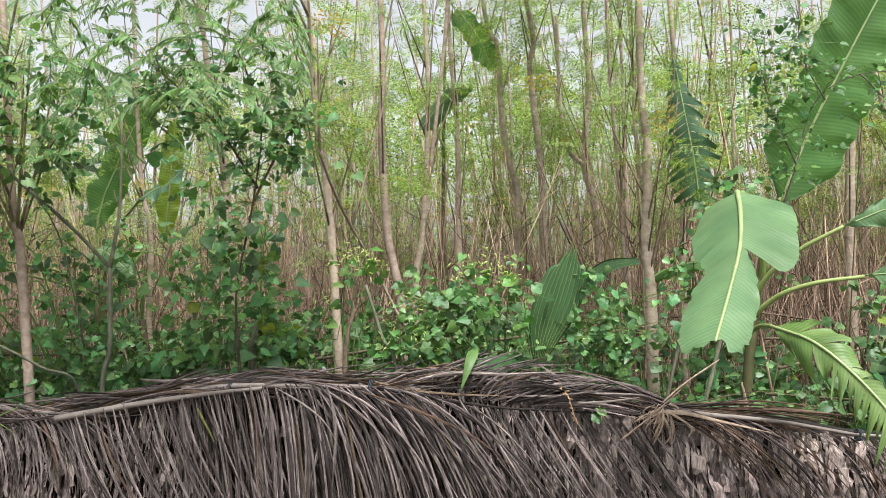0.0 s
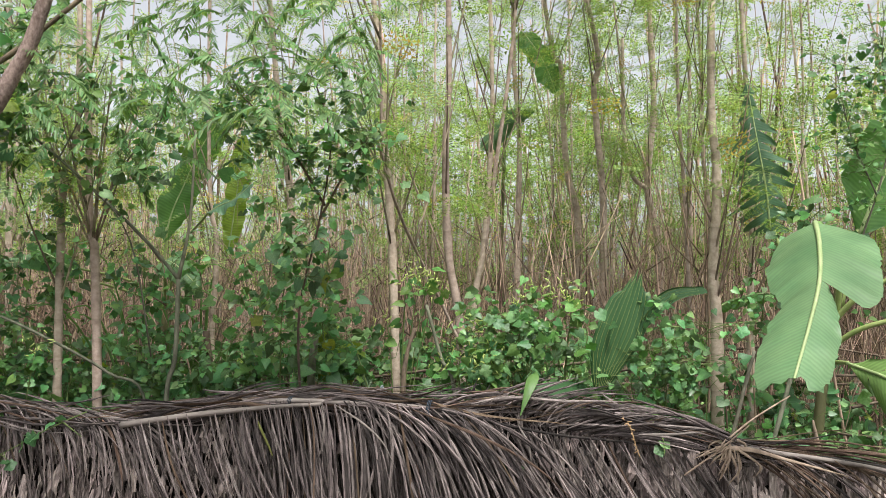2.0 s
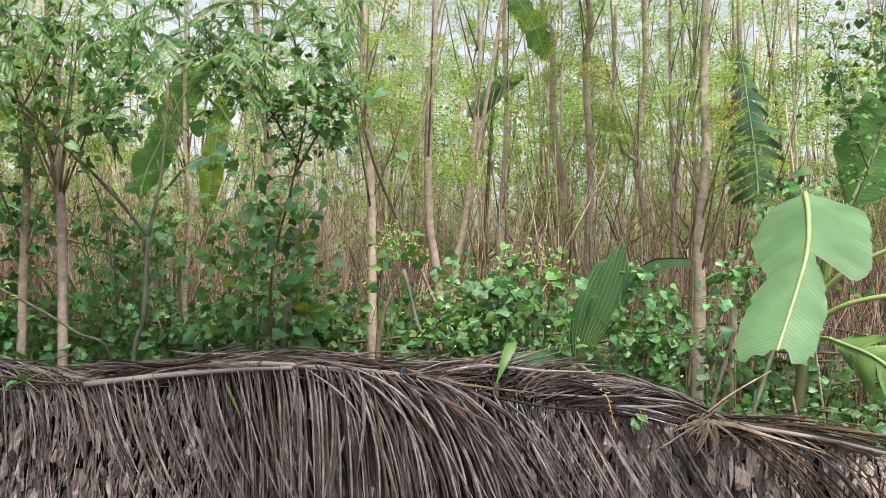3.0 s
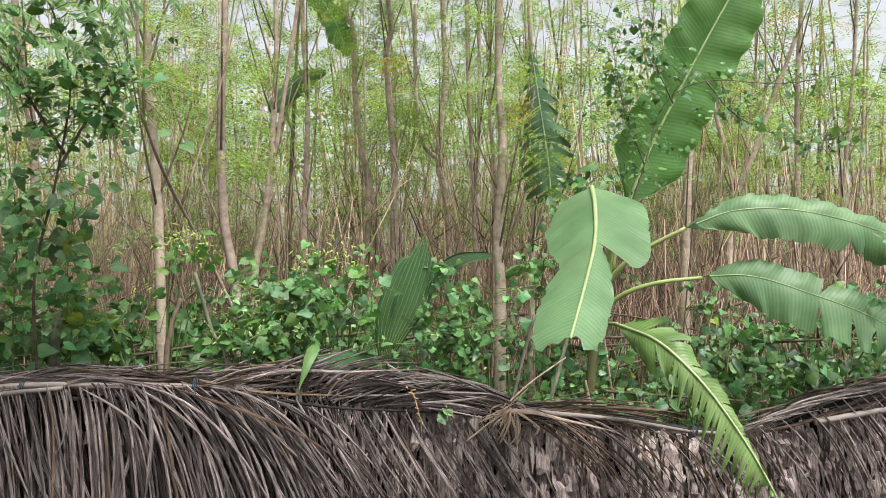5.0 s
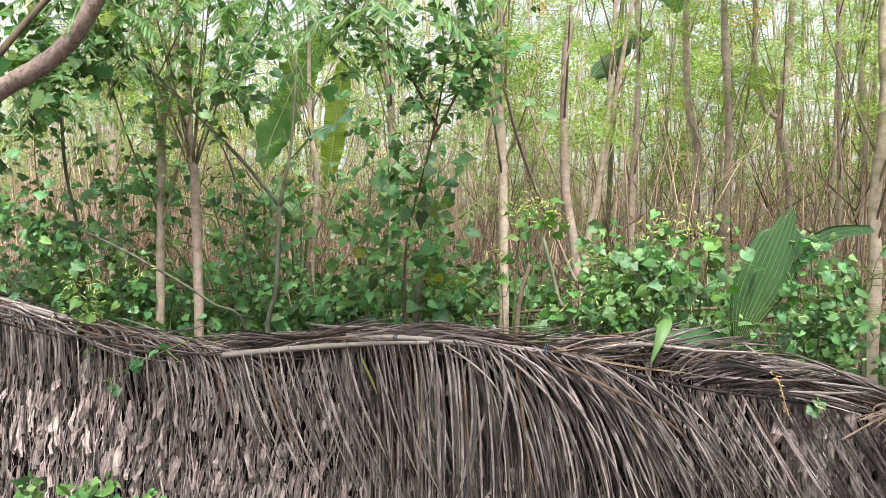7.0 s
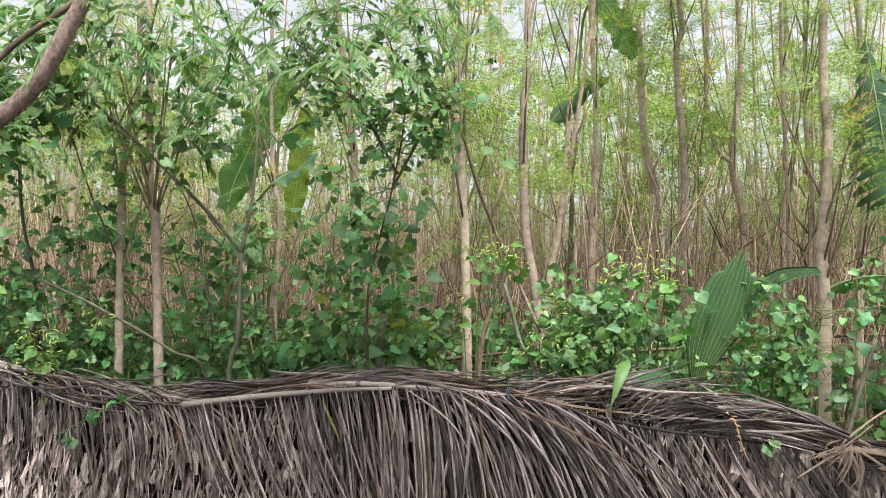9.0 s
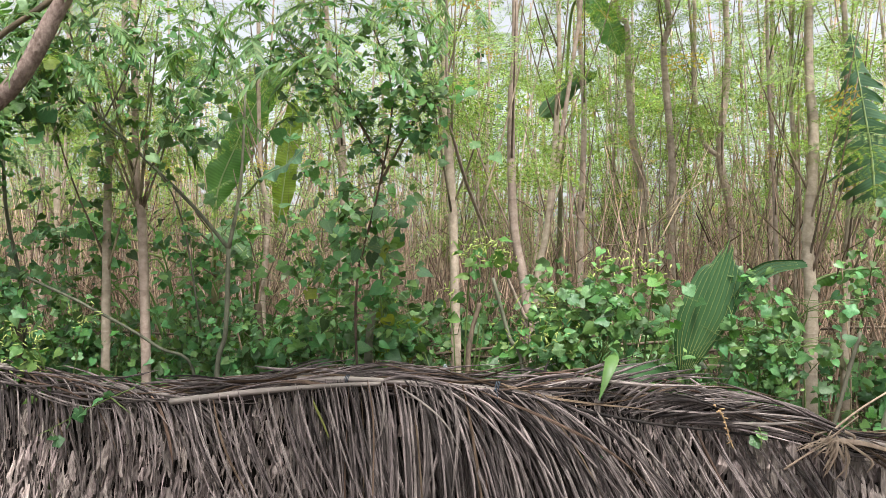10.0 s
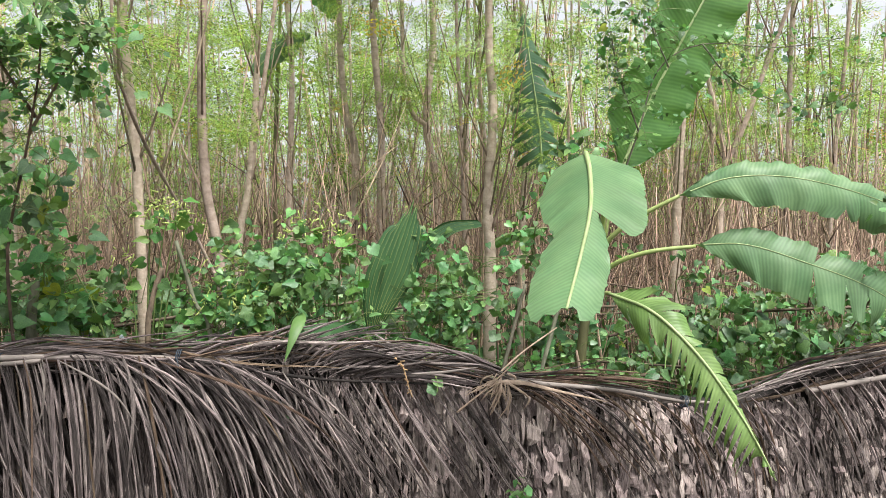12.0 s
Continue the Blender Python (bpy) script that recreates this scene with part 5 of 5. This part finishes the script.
for x, y, top, count in ((-2.62, 3.3, 1.8, 50), (-2.25, 3.35, 1.75, 60), (-2.05, 3.35, 1.9, 60), (-1.8, 3.4, 1.6, 55), (-1.58, 3.4, 1.75, 50), (-1.3, 3.45, 1.7, 55), (-1.1, 3.5, 1.85, 50), (-0.9, 3.45, 1.6, 45), (1.95, 3.6, 1.15, 40), (2.6, 3.6, 1.25, 40)):
    climber("leafy vine climbing between the saplings", [[(x, y, 0.9), (x + rng.gauss(0, 0.05), y, 1.2), (x + rng.gauss(0, 0.07), y - 0.03, (1.2 + top) / 2), (x + rng.gauss(0, 0.1), y - 0.06, top)]], count, 0.1, (0.035, 0.075), 0.003, 0.22, 0.01)
# ---- undergrowth ----
def undergrowth(x, y, w, h, leaves, z0, size=(0.05, 0.1), light=0.15, yellow=0.01):
    stems = []
    for _ in range(4):
        sx = x + rng.uniform(-w, w)
        stems.append([(sx, y + rng.uniform(-0.05, 0.15), 0.0), (sx + rng.gauss(0, 0.05), y, z0 * 0.7), (sx + rng.gauss(0, 0.08), y - 0.03, z0 + h * 0.4), (sx + rng.gauss(0, 0.12), y - 0.06, z0 + h * rng.uniform(0.7, 1.0))])
    return climber("leafy undergrowth plant with heart-shaped green leaves", stems, leaves, 0.09, size, 0.004, light, yellow, STEM_GREEN, "shrub", "undergrowth", "undergrowth_plant", start=0.5)


for x in np.arange(-3.3, 3.9, 0.3):
    z = ridge(x)
    deep = -2.4 < x < -0.5
    undergrowth(x, 3.4 + rng.uniform(0, 0.15), 0.2, 0.26 if deep else 0.12, 50 if deep else 36, z - 0.08, (0.03, 0.068), 0.12)
    undergrowth(x + 0.2, 4.5 + rng.uniform(0, 0.5), 0.3, 0.3, 7, z - 0.15, (0.05, 0.1), 0.2, 0.03)
    undergrowth(x + 0.12, 3.85 + rng.uniform(0, 0.3), 0.25, 0.32, 30, z - 0.1, (0.04, 0.085), 0.1, 0.02)
for x, z in ((-0.12, 1.1), (0.05, 1.18), (0.2, 1.2), (0.66, 1.1), (0.76, 1.05), (0.7, 1.2), (0.02, 1.22), (0.62, 1.0)):
    undergrowth(x, 3.26, 0.08, 0.18, 46, z, (0.026, 0.058), 0.25)


def understory():
    """The low leaves farther in, too many to count; added to shade stems and darken gaps."""
    shapes = [(g.v, g.f) for g in (heart_geo(1.0, 0.25, 0.3, 0.3), heart_geo(0.85, 0.4, 0.15, 0.5), lobed_geo(5, 0.1, 0.3, 0.2))]
    g = Geo()
    for _ in range(2600):
        y = 3.7 + 3.6 * rng.random() ** 1.3
        x = rng.uniform(-0.85, 0.88) * y
        if noise.noise(Vector((x * 1.6, y * 1.6, 3))) < -0.15:
            continue
        z = rng.uniform(0.25, 0.98) + 0.12 * noise.noise(Vector((x * 2, y * 2, 0)))
        tip = Vector((rng.uniform(-1, 1), rng.uniform(-0.8, 0.5), rng.uniform(-0.8, 0.3)))
        m = facing((x, y, z), tip, Vector((rng.gauss(0, 0.6), -0.8, 0.7)), rng.uniform(0.05, 0.11))
        v, f = rng.choice(shapes)
        g.add(v @ np.array(m.to_3x3()).T + np.array(m.translation), f)
    solo("understory", g, UNDER, "low dark green leaves added under the trees to deepen the gaps", "undergrowth", "stuff")


understory()
climber("plant with large yellowing heart-shaped leaves", [[(-0.82, 3.5, 0), (-0.83, 3.5, 0.8), (-0.82, 3.48, 1.1), (-0.75, 3.46, 1.27)]], 18, 0.05, (0.06, 0.09), 0.004, 0.4, 0.5, tufts=0, category="shrub", group="undergrowth", name="undergrowth_plant", start=0.7)


def budding_shrub(x, y, z, label):
    """A light green shrub with clusters of small pale buds."""
    ob = thing("budding_shrub", (x, y, 0), label, "shrub", "budding shrubs")
    for _ in range(7):
        buds = Geo()
        tx, ty, tz = x + rng.gauss(0, 0.1), y - rng.uniform(0, 0.1), z + rng.gauss(0.05, 0.06)
        part("stem", Geo().tube([(x, y, 0.2), (x + (tx - x) * 0.4, y, z * 0.75), (tx, ty, tz)], 0.004, 0.002, 5, 4), STEM_GREEN, ob)
        for _ in range(16):
            p = np.array((tx + rng.gauss(0, 0.035), ty + rng.gauss(0, 0.03), tz + rng.gauss(0, 0.025)))
            d = unit(np.array((rng.gauss(0, 1), rng.gauss(-0.3, 1), rng.gauss(0.3, 1)))) * rng.uniform(0.012, 0.03)
            buds.tube([p, p + d], 0.0035, 0.0015, 4, 1)
        for _ in range(4):
            heart_leaf(ob, (tx + rng.gauss(0, 0.05), ty, tz - 0.05 + rng.gauss(0, 0.03)), rng.uniform(0.03, 0.06), HEART_LIGHT)
        tagged(part("flower_spray", buds, BUD, ob, "pale yellow-green buds"), kind="stuff")


budding_shrub(-0.48, 3.3, 1.42, "shrub with pale yellow-green flower buds")
budding_shrub(-0.2, 3.25, 1.2, "light green shrub with curled pale buds")
budding_shrub(-0.05, 3.25, 1.16, "light green shrub with curled pale buds")
budding_shrub(0.22, 3.3, 1.4, "shrub with pale yellow-green flower buds")
budding_shrub(-2.15, 3.1, 1.15, "light green shrub with curled pale buds")

# ---- near tree with lance-shaped leaves ----
near = thing("near_tree", (-2.9, 1.9, 0), "nearby tree with rough brown bark and drooping compound leaves", "tree")
part("trunk", Geo().tube([(-2.9, 1.9, 0), (-2.75, 1.95, 0.8), (-2.3, 2.05, 1.5), (-1.86, 2.15, 1.8), (-1.68, 2.2, 1.92), (-1.57, 2.2, 2.02), (-1.49, 2.2, 2.15), (-1.43, 2.2, 2.26), (-1.3, 2.2, 2.6), (-1.0, 2.2, 3.0)], 0.033, 0.018, 14, 10, 0.07, 0.05), BARK_RED, near, "rough red-brown bark")
part("branch", Geo().tube([(-1.95, 2.12, 1.75), (-1.75, 2.25, 2.1), (-1.55, 2.3, 2.27), (-1.3, 2.35, 2.5)], 0.011, 0.007, 8, 6, 0.1), BARK_DARK, near)
part("branch", Geo().tube([(-1.3, 2.2, 2.6), (-0.9, 2.25, 2.5), (-0.5, 2.3, 2.42)], 0.01, 0.004, 6, 6, 0.1), BARK_DARK, near)


def lance_spray(p, d, ln, g, tw):
    """A stalk with paired lance-shaped leaflets."""
    p, d = np.array(p, float), unit(np.array(d, float))
    end = p + d * ln + np.array((0, 0, -0.25 * ln))
    tw.tube([p, p + d * ln * 0.5, end], 0.0018, 0.0009, 4, 3)
    path = smooth_path([p, p + d * ln * 0.5, end], 6)
    for i in range(2, len(path)):
        q = path[i]
        t = unit(path[i] - path[i - 1])
        side = unit(np.cross(t, (0.1, -0.3, 1)))
        for s in (-1, 1):
            e = unit(t * 0.8 + side * s + np.array((0, 0, -0.25)) + np.array([rng.gauss(0, 0.15) for _ in range(3)]))
            l = ln * rng.uniform(0.2, 0.3)
            pts = [q + e * l * u + np.array((0, 0, -0.25 * l * u * u)) for u in (0, 0.3, 0.65, 1)]
            g.strip(pts, [0.002, l * 0.14, l * 0.12, 0.001], np.array((rng.gauss(0, 0.3), -0.5, 0.8)), 0.2, 0.001)


leaves, twigs = Geo(), Geo()
for _ in range(330):
    x, z = rng.uniform(-1.75, -0.35), rng.uniform(1.95, 2.75)
    if z < 2.05 + 0.16 * abs(x + 1.0) - 0.1 and rng.random() < 0.7:
        z += 0.25
    y = rng.uniform(2.1, 2.9)
    if not off_sight_lines((x, y, z)):
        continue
    lance_spray((x, y, z), (rng.gauss(0, 0.8), rng.gauss(-0.1, 0.4), rng.uniform(-0.6, 0.2)), rng.uniform(0.07, 0.14), leaves, twigs)
for _ in range(130):
    x = rng.uniform(-2.9, -1.5)
    y = rng.uniform(2.75, 3.3)
    if not off_sight_lines((x, y, 2)):
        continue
    lance_spray((x, y, rng.uniform(1.95, 2.75)), (rng.gauss(0, 0.8), rng.gauss(-0.1, 0.4), rng.uniform(-0.6, 0.2)), rng.uniform(0.1, 0.19), leaves, twigs)
tagged(part("twig", twigs, STEM_GREEN, near), kind="stuff")
part("crown", leaves, LANCE, near, "drooping lance-shaped leaflets")

# ---- small things on and by the fence ----
straw = thing("straw_bundle", (0.81, 2.99, 0.88), "frayed bundle of pale straw tied on the fence top", "straw")
for i in range(26):
    # most lie slantwise from the knot, the rest hang
    slant = i < 22
    a = rng.gauss(-125, 24) if slant else rng.gauss(-85, 22)
    ln = rng.uniform(0.04, 0.13) if slant else rng.uniform(0.03, 0.12)
    p = np.array((0.83 + rng.gauss(0, 0.02), 2.985 + rng.uniform(-0.03, 0.01), 0.885 + rng.gauss(0, 0.016)))
    d = np.array((math.cos(radians(a)), rng.gauss(-0.1, 0.08), math.sin(radians(a))))
    bend = np.array((rng.gauss(0, 0.012), -0.012, rng.gauss(0, 0.01)))
    w = rng.uniform(0.0012, 0.0045)
    part("straw", Geo().strip(smooth_path([p, p + d * ln * 0.5 + bend, p + d * ln + np.array((0, 0, -0.015))], 4), [w, w * 1.2, w, w * 1.1, w * 0.8, w, w * 0.7, w * 0.5, w * 0.2], np.array((rng.gauss(0, 0.6), -1, rng.gauss(0.2, 0.4))), 0.6), STRAW, straw)
part("split_rib", Geo().strip(smooth_path([(0.78, 2.97, 0.885), (0.9, 2.965, 0.885), (1.05, 2.97, 0.845), (1.25, 2.98, 0.79)], 6), [0.011 - 0.0005 * i for i in range(19)], np.array((0, -0.9, 0.4)), 0.3), STRAW, straw)
solo("dry_stick", Geo().tube([(0.66, 2.95, 0.79), (0.78, 2.96, 0.875), (0.91, 3.0, 0.965)], 0.004, 0.0025, 6, 4, 0.1), STRAW, "thin pale stick leaning on the fence", "stick")
solo("dry_stick", Geo().tube([(0.82, 3.02, 0.895), (0.95, 3.1, 0.97), (1.13, 3.2, 1.05)], 0.0045, 0.003, 6, 4, 0.1), STRAW, "dry pale leaf stalk slanting up behind the fence", "stick")
orange = Geo().tube([(0.44, 3.02, 1.02), (0.47, 2.96, 0.96), (0.485, 2.945, 0.9), (0.5, 2.945, 0.855)], 0.003, 0.002, 5, 6, 0.3)
for i in range(16):
    u = rng.random()
    q = np.array((0.45 + 0.05 * u + rng.gauss(0, 0.004), 2.95, 1.0 - 0.14 * u))
    orange.tube([q, q + np.array((rng.gauss(0, 0.008), -0.006, rng.gauss(0, 0.006)))], 0.003, 0.002, 5, 1)
solo("fruit_stalk", orange, ORANGE, "dry orange fruit stalk dangling on the fence", "stalk")
solo("plastic_scrap", Geo().tube([(-0.5, 3.14, 1.045), (-0.495, 3.135, 1.065), (-0.51, 3.135, 1.08), (-0.505, 3.14, 1.085)], 0.011, 0.006, 9, 3, 0.9), PLASTIC, "crumpled whitish plastic scrap caught behind the fence", "litter", smooth=False)
climber("low weed with heart-shaped leaves at the fence foot", [[(-2.35, 2.85, 0), (-2.33, 2.85, 0.25), (-2.3, 2.84, 0.38)], [(-2.15, 2.88, 0), (-2.1, 2.87, 0.3), (-2.06, 2.86, 0.4)], [(-1.78, 2.9, 0), (-1.77, 2.9, 0.25), (-1.75, 2.88, 0.37)]], 40, 0.045, (0.04, 0.07), 0.003, 0.5, category="weed", group="weeds", name="weed", start=0.6)
climber("low weed with heart-shaped leaves at the fence foot", [[(0.86, 2.9, 0), (0.87, 2.9, 0.3), (0.88, 2.88, 0.5)]], 12, 0.03, (0.035, 0.06), 0.003, 0.5, category="weed", group="weeds", name="weed", start=0.7)


def grass_clump(x, y, label):
    """Long arching blades from one foot."""
    ob = thing("grass_clump", (x, y, 0), label, "grass", "grass clumps")
    for _ in range(14):
        a, ln = rng.gauss(0, 0.25), rng.uniform(1.2, 1.7)
        path = smooth_path([(x + rng.gauss(0, 0.03), y, 0), (x + a * 0.3, y, ln * 0.6), (x + a, y - 0.05, ln), (x + a * 1.9, y - 0.1, ln * 0.97)], 5)
        part("blade", Geo().strip(path, [0.007 * min(1, 0.4 + 2 * i / 15) * max(0.05, 1 - (i / 15) ** 3) for i in range(16)], np.array((rng.gauss(0, 0.4), -1, 0.2)), 0.4), PALM_PALE, ob)


grass_clump(-1.85, 3.7, "clump of tall pale green grass among the saplings")
grass_clump(-1.7, 4.0, "clump of tall pale green grass among the saplings")


# ---- ties, strays and small leaves on the fence ----
def twine_tie(x, y, z, r, label):
    g = Geo()
    for k in range(3):
        g.tube([(x + 0.006 * k + 0.004 * math.sin(a), y + r * math.cos(a), z + r * math.sin(a)) for a in np.linspace(0, 6.28, 9)], 0.0018, 0.0018, 5, 2)
    g.tube([(x, y - r, z), (x + 0.01, y - r - 0.008, z - 0.03), (x + 0.004, y - r - 0.004, z - 0.06)], 0.0016, 0.001, 5, 3)
    solo("twine_tie", g, TWINE, label, "twine", "", "twine ties")


twine_tie(-0.86, 2.995, 1.04, 0.02, "dark blue twine tied round the frond rib")
twine_tie(1.58, 3.02, 0.765, 0.022, "dark blue twine tied round the frond rib")
twine_tie(-0.3, 2.99, 1.03, 0.02, "dark blue twine tied round the frond rib")


def stray(line, w, mat, label):
    path = smooth_path(line, 6)
    n = len(path)
    solo("loose_leaflet", Geo().strip(path, [w * min(1, 0.3 + 3 * i / n) * max(0.1, 1 - (i / n) ** 3) for i in range(n)], np.array((0.1, -1, 0.2)), 0.4), mat, label, "palm leaflet", "", "loose leaflets")


stray([(-0.715, 2.955, 1.03), (-0.699, 2.935, 0.961), (-0.706, 2.93, 0.873), (-0.738, 2.94, 0.809)], 0.004, RACHIS, "single pale curved leaflet hanging loose")
stray([(-0.663, 2.96, 1.036), (-0.542, 2.935, 0.966), (-0.466, 2.925, 0.898), (-0.414, 2.93, 0.798)], 0.004, RACHIS, "single pale leaflet lying across the others")
stray([(-0.35, 2.95, 1.02), (-0.1, 2.92, 0.93), (0.1, 2.915, 0.83), (0.25, 2.93, 0.7)], 0.006, THATCH_RED, "single russet leaflet lying across the others")
stray([(0.05, 2.95, 0.97), (0.09, 2.93, 0.9), (0.1, 2.93, 0.82)], 0.004, RACHIS, "single pale leaflet hanging loose")
stray([(-0.99, 2.98, 0.98), (-0.956, 2.955, 0.93), (-0.92, 2.95, 0.86), (-0.9, 2.955, 0.8)], 0.005, GREEN_THATCH, "still olive-green coconut leaflet in the thatch")
stray([(-0.955, 2.98, 0.985), (-0.925, 2.955, 0.93), (-0.895, 2.95, 0.87), (-0.88, 2.955, 0.82)], 0.004, GREEN_THATCH, "still olive-green coconut leaflet in the thatch")
stray([(0.5, 2.96, 0.935), (0.62, 2.945, 0.94), (0.74, 2.95, 0.95)], 0.005, RACHIS, "short pale leaflet lying flat on the fence top")
climber("small vine leaf poking out through the thatch", [[(0.03, 3.0, 0.84), (0.042, 2.955, 0.79)]], 2, 0.012, (0.035, 0.045), 0.002, 0.0, tufts=0)
